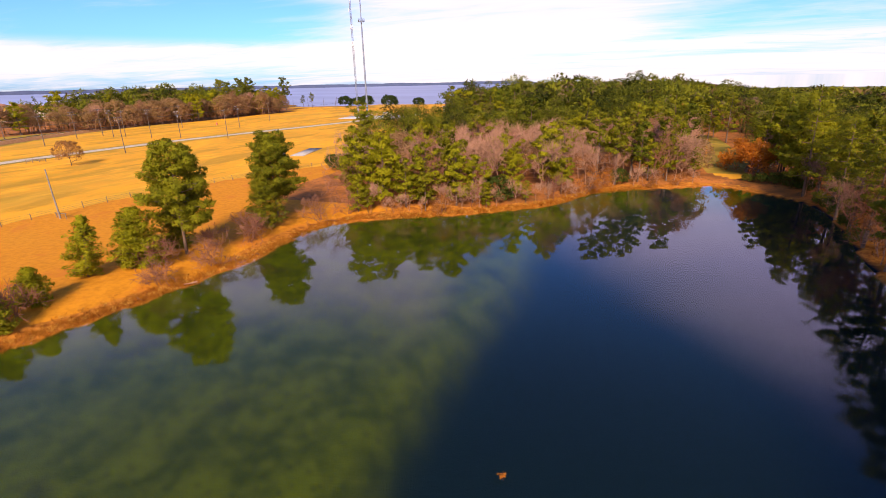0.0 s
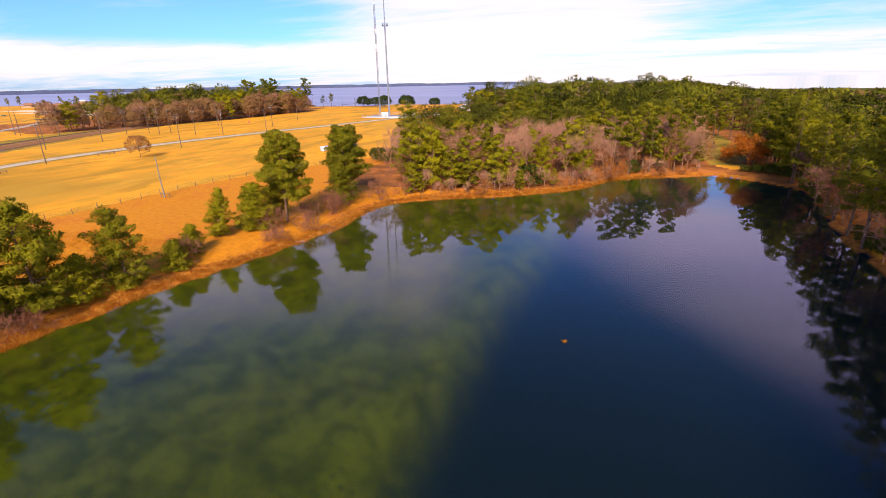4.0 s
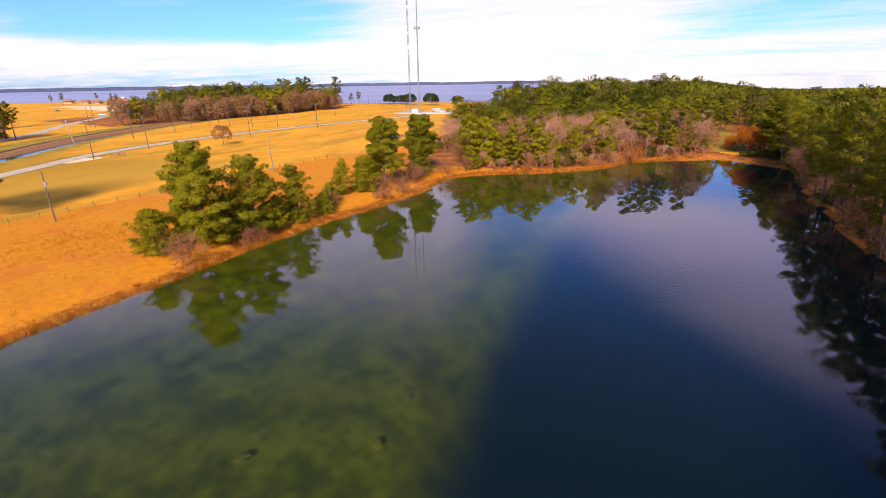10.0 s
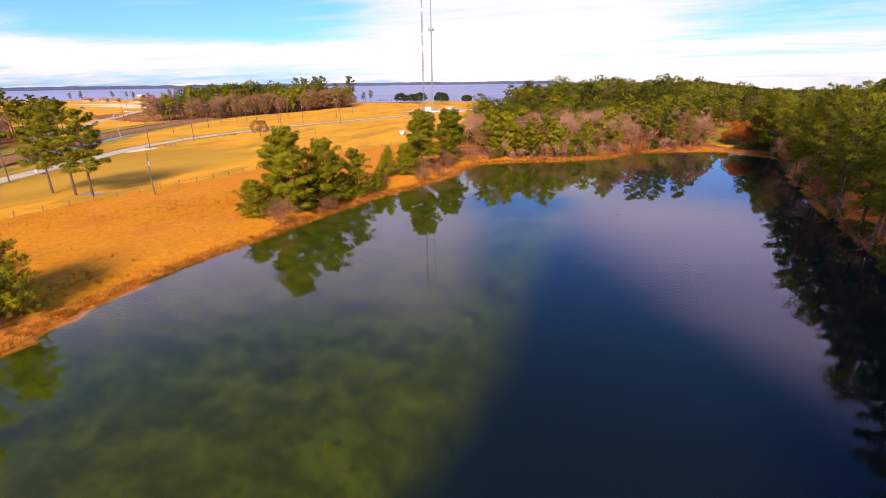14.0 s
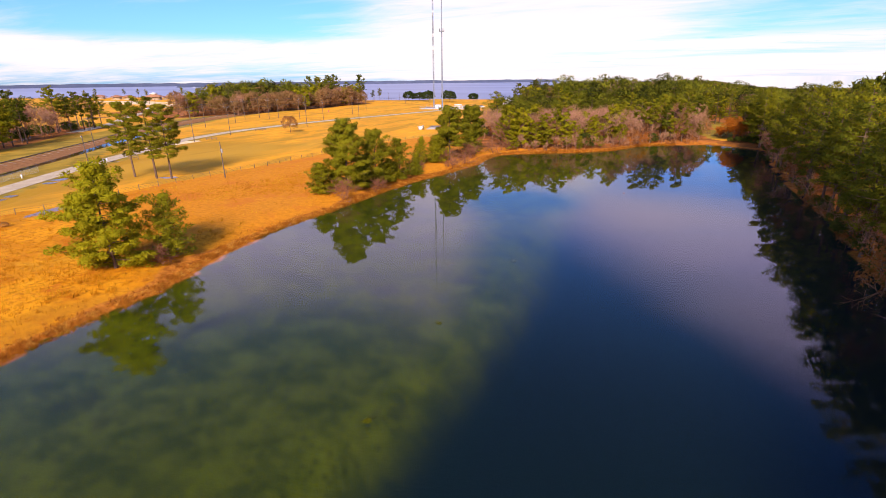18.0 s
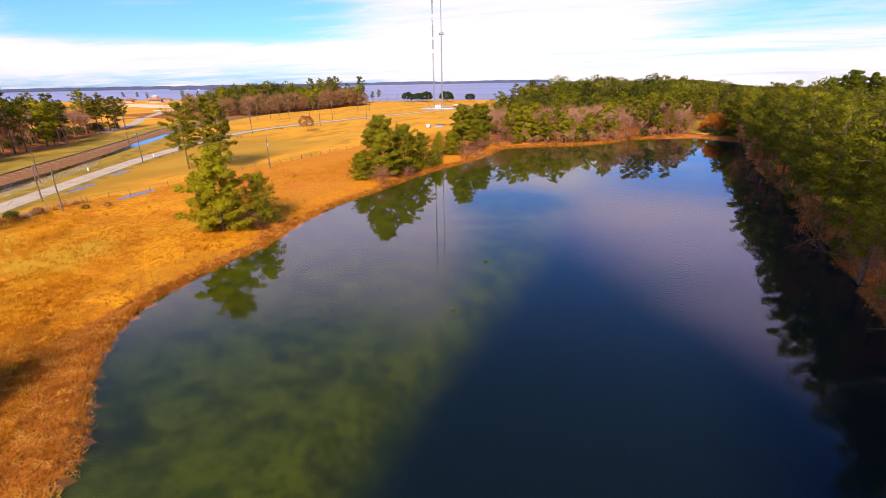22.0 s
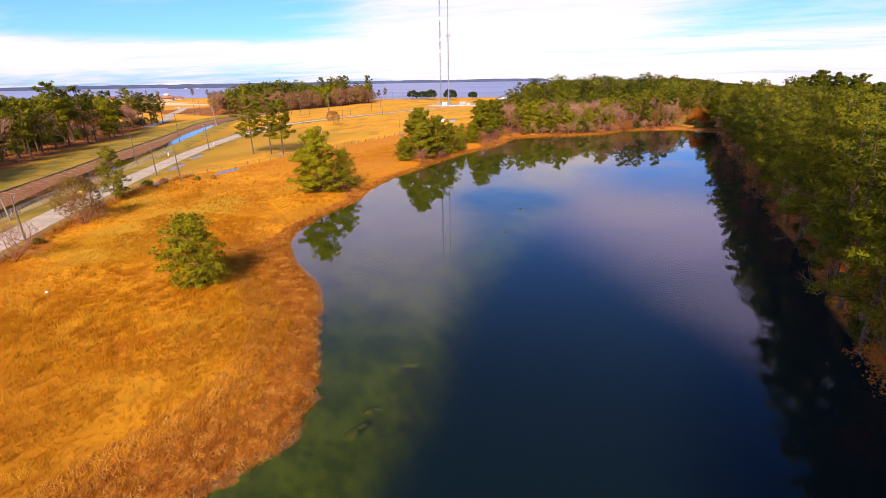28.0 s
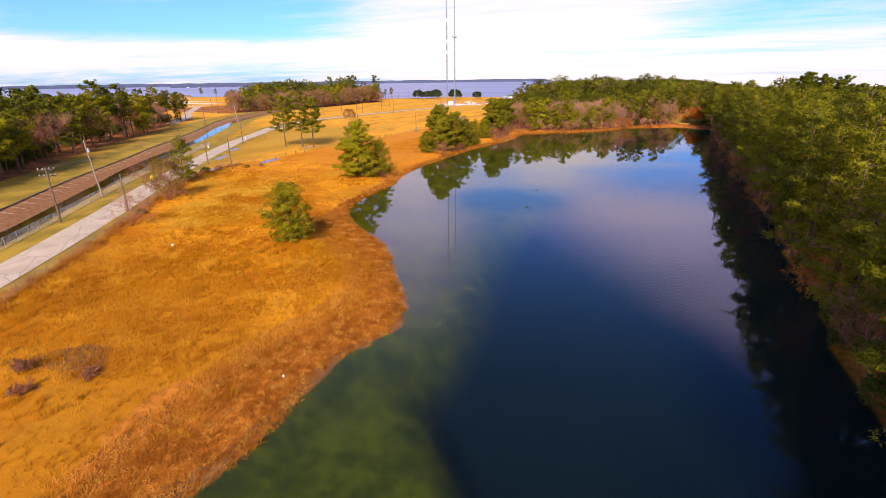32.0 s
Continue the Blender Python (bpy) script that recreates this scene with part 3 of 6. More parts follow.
def terrain(q):
    """Height and zones of the ground at points q (n, 2)."""
    near = (np.abs(q[:, 0] + 110) < 260) & (np.abs(q[:, 1] - 60) < 300)
    d = np.full(len(q), 60.0)
    dd, _ = line_distance(q[near], SHORE, True)
    dd = np.where(inside(q[near], SHORE), -dd, dd)
    d[near] = dd
    fade = sstep(np.abs(d), 14, 7)
    d = d + fade * (0.9 * wobble(q, 3.0, 2) * sstep(q[:, 1], -70, -80) * (q[:, 0] < 0) + 0.55 * wobble(q, 2.4, 3))
    reedbed = sstep(q[:, 1] + 3 * wobble(q, 4, 61), -70, -90) * sstep(q[:, 0], 0, -12)
    z = 0.10 + 0.95 * sstep(d, 0.0, 7.0) + 0.15 * wobble(q, 14, 5)
    z = np.where(d < 12, z * (1 - reedbed) + reedbed * (0.10 + (0.08 + 0.09 * wobble(q, 1.9, 6)) * sstep(d, 0, 3) + 0.8 * sstep(d, 4.5, 10)), z)
    z = np.where(d < 0, np.clip(0.1 + d * 0.35, -1.0, 0.1), z)
    drop = -13.5 + 3.0 * sstep(q[:, 1], 10, 60) - 3.0 * sstep(q[:, 1], -20, -70) + 10 * sstep(q[:, 1], -122, -136) + 1.4 * wobble(q, 6, 8)
    shelf = sstep(q[:, 0] - drop, -3.0, 5.0) * sstep(-d, 1.0, 6.0)
    z = np.where(d < 0, z - 5.0 * shelf, z)
    dr, _ = line_distance(q, ROAD_L)
    dc = np.full(len(q), 80.0)
    cside = -np.ones(len(q))
    cn = (q[:, 0] > -330) & (q[:, 0] < -30) & (q[:, 1] < 350)
    dc[cn], cside[cn] = line_distance(q[cn], CANAL_L)
    s = -dc * cside  # positive towards the road
    cut = np.interp(s, (-6.6, -5.8, 0.2, 4.0, 5.6, 9.0, 13.0), (0, 0, -1.55, -1.65, -1.0, -0.45, 0))
    z = z + cut * (q[:, 1] > -200)
    for (cx, cy, ax, ay, rot) in PUDDLES:
        u, v = q[:, 0] - cx, q[:, 1] - cy
        co, si = math.cos(rot), math.sin(rot)
        e = np.hypot((u * co + v * si) / ax, (-u * si + v * co) / ay) + 0.18 * wobble(q, 1.3, 11)
        z = z - 0.35 * sstep(e, 1.25, 0.55) * (z > 0.4)
    # shallow roadside ditch
    dd2 = np.abs(dr - 9.0)
    z = z - 0.45 * sstep(dd2, 2.2, 0.3) * (q[:, 1] > -60) * (q[:, 1] < 20) * (q[:, 0] > -180) * (s > 8)
    lake = inside(q, LAKE)
    dl, _ = line_distance(q, LAKE, True)
    z = np.where(lake, np.clip(0.3 - dl * 0.08, -3, 1), z)
    # beyond the woods the land falls gently to the north-east
    fall = sstep(np.arctan2(q[:, 0] - 20, q[:, 1] + 60), radians(3.0), radians(11)) * sstep(q[:, 1], 60, 160)
    z = z - 0.020 * np.maximum(0, np.hypot(q[:, 0], q[:, 1] - 50) - 200) * fall
    df, fs = line_distance(q, FENCE_L)
    field = ((fs < 0) & (q[:, 0] < 0)) | (df < 1.0)
    zones = {}
    one = np.ones(len(q))
    right = (q[:, 0] > 15) | ((q[:, 0] > -70) & (q[:, 1] > 76))
    zones["rough"] = one * (field & (q[:, 1] < 125) & (q[:, 0] > -112) & (q[:, 0] < 10))
    zones["olive"] = sstep(q[:, 0], -95, -140) * sstep(q[:, 1], 110, 20)
    zones["south"] = sstep(q[:, 1] + 0.35 * (q[:, 0] + 50), -100, -132)
    zones["dull"] = sstep(q[:, 1], -62, -8) * zones["rough"]
    zones["verge"] = np.maximum(sstep(np.abs(s), 24, 14) * (s < 16), sstep(dr, 6.5, 4.5)) * sstep(z, -0.9, -0.5)
    zones["litter"] = one * right * (d > 1.5)
    lawn = (np.hypot((q[:, 0] - 26.5) / 4.6, (q[:, 1] - 136) / 22) + 0.35 * wobble(q, 3.0, 21) < 1) | (np.hypot((q[:, 0] - 32) / 4.0, (q[:, 1] - 180) / 40) < 1)
    zones["litter"] = np.where(lawn, 0, zones["litter"])
    zones["verge"] = np.where(lawn & (q[:, 1] > 128), 1, zones["verge"])
    left_wood = inside(q, LEFT_WOOD) | inside(q, LAKE_WOOD)
    zones["litter"] = np.where(left_wood, 1, zones["litter"])
    zones["sand"] = np.maximum(one * (np.hypot((q[:, 0] + 590) / 110, (q[:, 1] - 335 - (q[:, 0] + 590) * -0.4) / 26) < 1), one * (np.hypot((q[:, 0] + 172) / 4, (q[:, 1] - 50) / 7) < 1))
    zones["clay"] = sstep(s, -6.4, -5.7) * sstep(s, 1.4, 0.2)
    bw = 2.6 + 1.4 * wobble(q, 5, 9) + 0.9 * wobble(q, 2.2, 19) + 3.2 * reedbed
    zones["bank"] = sstep(d, bw + 1.0, bw - 1.0) * (d > -6) * (q[:, 0] < 40)
    zones["mud"] = np.maximum(0.9 * sstep(d, 1.1, 0.3) * (d > -0.6) * reedbed, np.maximum(sstep(np.abs(d - 5.6), 1.6, 0.3) * reedbed * sstep(wobble(q, 3.2, 12), 0.1, 0.8) * sstep(q[:, 1], -126, -114), sstep(wobble(q, 3.5, 14) + 2.2 * sstep(np.hypot((q[:, 0] + 43) / 11, (q[:, 1] + 137) / 8), 1.2, 0.3), 1.4, 2.2) * 0.95))
    zones["algae"] = sstep(-d, 0.1, 0.9)
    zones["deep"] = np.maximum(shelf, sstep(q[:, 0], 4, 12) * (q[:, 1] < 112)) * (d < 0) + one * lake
    return z, zones


LEFT_WOOD = np.array([(-120, -125), (-147, -87), (-170, -58), (-194, -26), (-222, 14), (-250, 48), (-279, 94), (-330, 75), (-330, -40), (-250, -130), (-160, -170)], float)
LAKE_WOOD = np.array([(-299, 146), (-284, 206), (-274, 245), (-276, 372), (-330, 430), (-430, 330), (-400, 170)], float)


def axis(parts):
    out = []
    for lo, hi, st in parts:
        out.append(np.arange(lo, hi, st))
    return np.concatenate(out)


far_out = np.cumsum(np.linspace(8, 330, 27))
far_out = far_out[far_out < 4650]
gx = np.concatenate([-330 - far_out[::-1], np.arange(-330, -125, 2.5), np.arange(-125, 45, 1.25), np.arange(45, 110, 5), 110 + far_out])
gy = np.concatenate([-200 - far_out[::-1], np.arange(-200, 130, 1.5), np.arange(130, 330, 4.0), 330 + far_out])
GX, GY = np.meshgrid(gx, gy)
q = np.stack([GX.ravel(), GY.ravel()], 1)
gz, zones = terrain(q)
nx, ny = len(gx), len(gy)
ii = (np.arange(ny - 1)[:, None] * nx + np.arange(nx - 1)[None]).ravel()
gf = np.stack([ii, ii + 1, ii + nx + 1, ii + nx], 1)
gme = mesh_from("ground", np.column_stack([q, gz]), gf, GROUND, True)
for zname, vals in zones.items():
    at = gme.attributes.new(zname, "FLOAT", "POINT")
    at.data.foreach_set("value", np.asarray(vals, np.float32))
ground = tagged(new("ground", gme), "orange and yellow winter grassland with woodland floor round a pond", "ground", kind="structure")


def ground_z(x, y):
    return float(terrain(np.array([[x, y]], float))[0][0])


def flat_sheet(name, pts, z, material, label, category):
    bm = bmesh.new()
    bm.faces.new([bm.verts.new((x, y, z)) for x, y in pts])
    me = bpy.data.meshes.new(name)
    bm.to_mesh(me)
    bm.free()
    me.materials.append(material)
    return tagged(new(name, me), label, category, kind="structure")


flat_sheet("water_pond", [(-66, -186), (46, -186), (46, 124), (-66, 124)], 0.0, WATER, "still dark pond water over a green weedy shelf", "water")
flat_sheet("water_lake", [(-4850, 240), (-150, 440), (-80, 560), (0, 1200), (160, 4850), (-4850, 4850)], 0.02, LAKE_WATER, "wide violet-grey lake reaching to a low far shore", "water")
for (cx, cy, ax, ay, rot) in PUDDLES:
    e = [(cx + ax * 1.4 * math.cos(a) * math.cos(rot) - ay * 1.4 * math.sin(a) * math.sin(rot), cy + ax * 1.4 * math.cos(a) * math.sin(rot) + ay * 1.4 * math.sin(a) * math.cos(rot)) for a in np.linspace(0, 2 * math.pi, 20, endpoint=False)]
    flat_sheet("water_puddle", e, 0.82, DITCH_WATER, "shallow rain puddle lying in the grass", "water")


def ribbon(name, line, lo, hi, lift, material, label, category, thick=0.05):
    """A strip along a line, between two offsets to its right side, draped on the ground."""
    d = np.gradient(line, axis=0)
    d /= np.linalg.norm(d, axis=1, keepdims=True)
    nrm = np.stack([d[:, 1], -d[:, 0]], 1)
    offs = np.linspace(lo, hi, 4)
    rows = [line + nrm * o for o in offs]
    zc = terrain(line + nrm * 0.5 * (lo + hi))[0]
    zc = np.convolve(np.pad(zc, 4, "edge"), np.ones(9) / 9, "valid") if len(zc) > 12 else zc
    g = Geo()
    top = np.concatenate([np.column_stack([r, zc + lift + 0.05 * (1 - abs(2 * (o - lo) / (hi - lo) - 1))]) for r, o in zip(rows, offs)])
    n = len(line)
    f = [(j * n + i, j * n + i + 1, (j + 1) * n + i + 1, (j + 1) * n + i) for j in range(3) for i in range(n - 1)]
    g.add(top, [(a, d_, c, b) for a, b, c, d_ in f])
    for j, sgn in ((0, 1), (3, -1)):
        e = top[j * n:(j + 1) * n]
        g.add(np.concatenate([e, e - (0, 0, thick + 0.2)]), [(i, i + 1, n + i + 1, n + i) for i in range(n - 1)])
    return single(name, g, material, label, category, "structure")


ribbon("road", ROAD_L, -2.9, 2.9, 0.06, ASPHALT, "pale worn asphalt lane winding past the pond", "road")
ribbon("road_branch", BRANCH_L, -3.2, 3.2, 0.08, ASPHALT, "pale park road curving towards the lake", "road")
cw = CANAL_L[:-4]
cd = np.gradient(cw, axis=0)
cd /= np.linalg.norm(cd, axis=1, keepdims=True)
cn_ = np.stack([cd[:, 1], -cd[:, 0]], 1)
g = Geo()
wl, wr = cw - cn_ * 1.2, cw + cn_ * 5.4
g.add(np.concatenate([np.column_stack([wl, np.full(len(wl), -0.28)]), np.column_stack([wr, np.full(len(wr), -0.28)])]), [(i, len(wl) + i, len(wl) + i + 1, i + 1) for i in range(len(wl) - 1)])
single("water_canal", g, CANAL_WATER, "narrow dark water at the bottom of a drainage canal", "water", "structure")


# ---- trees ----
def pine_parts(seed, height, radius, low, boughs=44, tufts=52, size=0.30, lean=0.03, cone=0.0, lump=1.0, flat=0.66, shoots=True, dense=0.5):
    """Trunk with limbs, and a crown of layered boughs that carry tufts of needles."""
    r = np.random.default_rng(seed)
    wood, crown = Geo(), Geo()
    bend = r.normal(0, lean, 2) * height
    zs = np.linspace(0, 1, 9)
    axis_pts = np.column_stack([bend[0] * zs ** 2 + 0.12 * np.sin(zs * 5 + seed), bend[1] * zs ** 2 + 0.12 * np.cos(zs * 4 + seed) - 0.12, zs * height * 0.97])
    axis_pts[0, 2] = -0.4
    r0 = 0.0125 * height + 0.04
    wood.path(axis_pts, r0 * (1 - 0.88 * zs), 7)
    u = (np.arange(boughs) + r.uniform(0, 1, boughs)) / boughs
    full = np.where(u < 0.28, 0.66 + 0.34 * u / 0.28, np.clip(1 - (np.clip(u - 0.28, 0, 1) / 0.76) ** 1.9, 0.02, 1) ** 0.72) * (1 - cone * u)
    az = np.arange(boughs) * 2.4 + r.normal(0, 0.45, boughs)
    side = 1 + 0.22 * np.sin(az * 2 + seed) + 0.12 * np.sin(az * 3 + seed * 2)
    reach = np.maximum(radius * full * side * r.uniform(dense, 1.06, boughs), 0.25)
    z0 = height * (low + (0.95 - low) * u) - 0.12 * reach
    t = np.clip(z0 / (height * 0.97), 0.02, 0.98)
    base = np.column_stack([np.interp(t, zs, axis_pts[:, 0]), np.interp(t, zs, axis_pts[:, 1]), t * height * 0.97])
    out = np.column_stack([np.cos(az), np.sin(az), np.zeros(boughs)])
    mid = base + out * (reach * 0.5)[:, None] + np.column_stack([np.zeros((boughs, 2)), reach * r.uniform(-0.02, 0.12, boughs)])
    tip = base + out * reach[:, None] + np.column_stack([np.zeros((boughs, 2)), reach * (r.uniform(0.0, 0.16, boughs) + 0.42 * u)])
    wood.tubes(base, mid, 0.0052 * height * (1 - 0.6 * u), 0.0034 * height * (1 - 0.6 * u), 3)
    wood.tubes(mid, tip, 0.0034 * height * (1 - 0.6 * u), 0.015, 3)
    # tufts sit along the outer part of every limb and on its side shoots
    many = np.clip(np.round((1.4 if dense < 0.6 else 2.6) + reach * 1.05 / lump), 2, 7).astype(int)
    k = np.repeat(np.arange(boughs), many)
    s_ = np.concatenate([np.linspace(0.40 if dense < 0.6 else 0.22, 1.0, m) for m in many]) + r.uniform(-0.06, 0.06, len(k))
    way = np.where((s_ < 0.5)[:, None], base[k] + (mid - base)[k] * (2 * s_)[:, None], mid[k] + (tip - mid)[k] * (2 * s_ - 1)[:, None])
    across = np.column_stack([-np.sin(az), np.cos(az), np.zeros(boughs)])[k]
    c = way + across * (r.normal(0, 0.20, len(k)) * reach[k])[:, None] + np.column_stack([np.zeros((len(k), 2)), r.normal(0.12, 0.16, len(k))])
    if shoots:
        wood.tubes(way, c, 0.022, 0.012, 3)
    rad = lump * np.clip(radius * r.uniform(0.11, 0.19, len(k)), 0.46, 1.1)
    per = np.maximum(12, (tufts * (rad / 0.72) ** 2).astype(int))
    crown.clumps(c, rad, per, size * np.clip(rad / 0.72, 0.8, 1.2), r, out[k], flat)
    return wood, crown


def branchy(seed, height, spread, levels=4, thick=0.012, up=0.55, stems=1, limit=900, fine=0.02):
    """Bare branching wood, and the ends of its twigs."""
    r = np.random.default_rng(seed)
    p0, p1, ra, rb, ends = [], [], [], [], []
    todo = []
    for s in range(stems):
        d = np.array((0, 0, 1.0)) + r.normal(0, 0.08 if stems == 1 else 0.45, 3)
        todo.append((np.array((r.normal(0, 0.15 * (stems > 1)), r.normal(0, 0.15 * (stems > 1)), -0.3)), d / np.linalg.norm(d), height * (0.34 if stems == 1 else 0.4), thick * height, 0))
    while todo and len(p0) < limit:
        p, d, ln, rad, lv = todo.pop(0)
        e = p + d * ln
        if lv < 3:
            mid = p + d * ln * 0.5 + r.normal(0, 0.03, 3) * ln
            p0 += [p, mid]
            p1 += [mid, e]
            ra += [rad, rad * 0.85]
            rb += [rad * 0.85, rad * 0.68]
        else:
            p0.append(p)
            p1.append(e)
            ra.append(rad)
            rb.append(rad * 0.7)
        if lv >= levels:
            ends.append(e)
            continue
        kids = 3 if lv < 2 else r.integers(2, 4)
        for k in range(kids + 1):
            nd = d * (0.8 if k == 0 else 0.45) + r.normal(0, spread, 3) + np.array((0, 0, up * 0.35))
            nd /= np.linalg.norm(nd)
            st = e if k < 2 else p + d * ln * r.uniform(0.5, 0.95)
            todo.append((st, nd, ln * r.uniform(0.6, 0.82), rad * (0.66 if k == 0 else 0.5), lv + 1))
    g = Geo()
    g.tubes(p0, p1, np.maximum(ra, fine * 1.2), np.maximum(rb, fine), 3)
    return g, np.array(ends) if ends else np.array(p1)


def leaf_cloud(seed, centres, per, spread, size):
    r = np.random.default_rng(seed)
    g = Geo()
    c = np.repeat(np.asarray(centres), per, 0)
    off = r.normal(0, spread, c.shape)
    g.leaves(c + off, r.normal(size=c.shape), size * r.uniform(0.6, 1.4, len(c)), size * 0.7 * r.uniform(0.6, 1.3, len(c)), r)
    return g


def round_crown(seed, height, radius, low, n, size, per=9):
    """A broad-leaved crown of uneven lobes, made of small clumps."""
    r = np.random.default_rng(seed)
    lobes = r.normal(size=(9, 3))
    lobes /= np.linalg.norm(lobes, axis=1, keepdims=True)
    d = r.normal(size=(n, 3))
    d /= np.linalg.norm(d, axis=1, keepdims=True)
    d[:, 2] = np.where(d[:, 2] < -0.6, -d[:, 2], d[:, 2]) * 0.85
    rad = radius * (0.66 + 0.34 * np.max(d @ lobes.T, axis=1) ** 3) * r.uniform(0.55, 1.02, n) ** 0.5
    c = d * rad[:, None] * np.array((1, 1, (height * (1 - low)) / (1.55 * radius))) + np.array((0, 0, height * (low + (1 - low) * 0.42)))
    ok = c[:, 2] > height * low * 0.8
    c, d = c[ok], d[ok]
    return Geo().clumps(c, size * r.uniform(1.2, 2.0, len(c)), np.full(len(c), per), size, r, d, 0.8)


def pine_tree(at, label, seed, height, radius, low, needles=None, group="", name="pine_tree", **kw):
    t = thing(name, label, "tree", group, at)
    wood, crown = pine_parts(seed, height, radius, low, **kw)
    part("trunk", wood, BARK, t)
    part("crown", crown, needles or PINE, t)
    return t


def bare_tree(at, label, seed, height, spread=0.42, mat=None, stems=1, levels=5, limit=800, group="", name="bare_tree", leaves=None, per=3, leaf=0.25, thick=0.011, fine=0.02):
    t = thing(name, label, "tree" if name != "bare_shrub" else "shrub", group, at)
    g, ends = branchy(seed, height, spread, levels, thick, stems=stems, limit=limit, fine=fine)
    part("trunk", g, mat or TWIG, t)
    if leaves is not None:
        part("crown", leaf_cloud(seed, ends, per, 0.4, leaf), leaves, t)
    return t


def shrub(at, label, seed, height, radius, leaves, n=160, size=0.3, group="", name="shrub"):
    t = thing(name, label, "shrub", group, at)
    g, _ = branchy(seed, height * 0.8, 0.5, 2, 0.014, stems=4, limit=60)
    part("stems", g, BARK, t)
    part("crown", round_crown(seed, height, radius, 0.05, n, size), leaves, t)
    return t


def spot(x, y, turn=0.0, size=1.0, sink=0.05):
    return pose(x, y, ground_z(x, y) - sink, 0, 0, turn) @ Matrix.Scale(size, 4)


# the pines that stand along the west shore
SHORE_PINES = (
    (-54.5, 44.5, 11, 15.8, 5.4, 0.27, PINE, "full pine with layered green tufts on the pond bank"),
    (-55.2, 65.0, 12, 15.0, 5.6, 0.24, PINE, "full pine with a dome of green tufts on the bank"),
    (-59.7, 34.0, 13, 7.8, 2.9, 0.04, PINE_LIME, "young pointed pine beside taller pines"),
    (-56.5, 38.5, 14, 8.0, 4.0, 0.04, PINE_LIME, "low bushy pine among bare twigs"),
    (-58.0, 46.0, 25, 6.4, 3.2, 0.04, PINE, "low bushy pine under a taller pine"),
    (-52.8, 58.8, 15, 8.4, 3.8, 0.05, PINE, "bushy pine leaning over the bank"),
    (-60.6, -1.3, 16, 15.6, 6.0, 0.08, PINE, "large full pine with spreading open limbs"),
    (-57.8, 6.8, 17, 13.0, 5.2, 0.05, PINE, "full pine with dense rounded crown"),
    (-56.2, 15.6, 18, 10.0, 3.9, 0.04, PINE, "smaller full pine at the end of a clump"),
    (-63.2, -7.0, 19, 6.8, 3.6, 0.03, PINE_LIME, "low bushy pine at the foot of a large pine"),
    (-58.8, 2.5, 26, 6.6, 3.6, 0.03, PINE, "bushy pine filling the gap in a clump"),
    (-56.8, 11.0, 27, 5.6, 3.0, 0.03, PINE_LIME, "low bushy pine between larger pines"),
    (-62.6, -52.6, 20, 14.0, 5.4, 0.05, PINE_LIME, "full pine with wide lower boughs on the bank"),
    (-60.0, -46.2, 21, 9.2, 3.3, 0.04, PINE, "darker narrow pine close beside a wide pine"),
    (-46.2, -100.6, 22, 9.2, 3.6, 0.03, PINE_LIME, "lone bushy pine standing in orange grass"),
    (-54.8, 21.5, 23, 4.2, 2.0, 0.03, PINE, "small green pine bush"),
    (-57.0, 26.5, 24, 4.2, 1.9, 0.03, PINE_LIME, "low young pine near the water"))
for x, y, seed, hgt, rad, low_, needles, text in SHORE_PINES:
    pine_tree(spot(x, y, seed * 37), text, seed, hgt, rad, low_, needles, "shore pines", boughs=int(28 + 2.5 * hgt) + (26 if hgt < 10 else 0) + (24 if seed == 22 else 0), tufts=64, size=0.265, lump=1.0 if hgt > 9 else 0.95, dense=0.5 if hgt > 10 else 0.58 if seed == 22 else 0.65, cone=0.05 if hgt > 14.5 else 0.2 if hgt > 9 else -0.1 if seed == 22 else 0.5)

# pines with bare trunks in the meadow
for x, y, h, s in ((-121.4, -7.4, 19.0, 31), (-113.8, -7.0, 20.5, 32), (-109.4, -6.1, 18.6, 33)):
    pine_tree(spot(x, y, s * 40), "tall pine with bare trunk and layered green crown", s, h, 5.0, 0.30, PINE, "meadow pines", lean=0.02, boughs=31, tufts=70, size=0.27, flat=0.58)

# roadside tree and shrubs
pine_tree(spot(-100.0, -72.0, 15), "slim pine beside the roadside fence", 35, 11.4, 4.1, 0.10, group="roadside trees", boughs=32, tufts=66, size=0.28, cone=0.25)
t = bare_tree(spot(-88.0, -86.5, 40), "half bare bushy tree with thin green-brown leaves by the fence", 36, 10.2, 0.4, TWIG_RED, 4, 5, 500, name="half_bare_tree", group="roadside trees")
part("crown", round_crown(36, 10.0, 4.3, 0.08, 460, 0.28, 6), OLIVE_LEAF, t)
t = bare_tree(spot(-92.5, -84.0, 100), "small bushy oak holding russet leaves", 37, 5.5, 0.5, TWIG, 3, 4, 300, name="russet_tree", group="roadside trees")
part("crown", round_crown(37, 5.2, 2.4, 0.1, 60, 0.3, 7), RUSSET, t)
bare_tree(spot(-78.3, -103.0, 0), "small bare grey tree by the road", 38, 8.0, 0.5, TWIG, 3, 4, 420, group="roadside trees")
t = thing("brown_oak", "small oak with a round crown of brown leaves", "tree", "", spot(-156.9, 96.2))
gw, _ = branchy(39, 7.0, 0.4, 3, 0.02, limit=60)
part("trunk", gw, BARK, t)
part("crown", round_crown(39, 8.8, 4.0, 0.13, 420, 0.28), BROWN_LEAF, t)
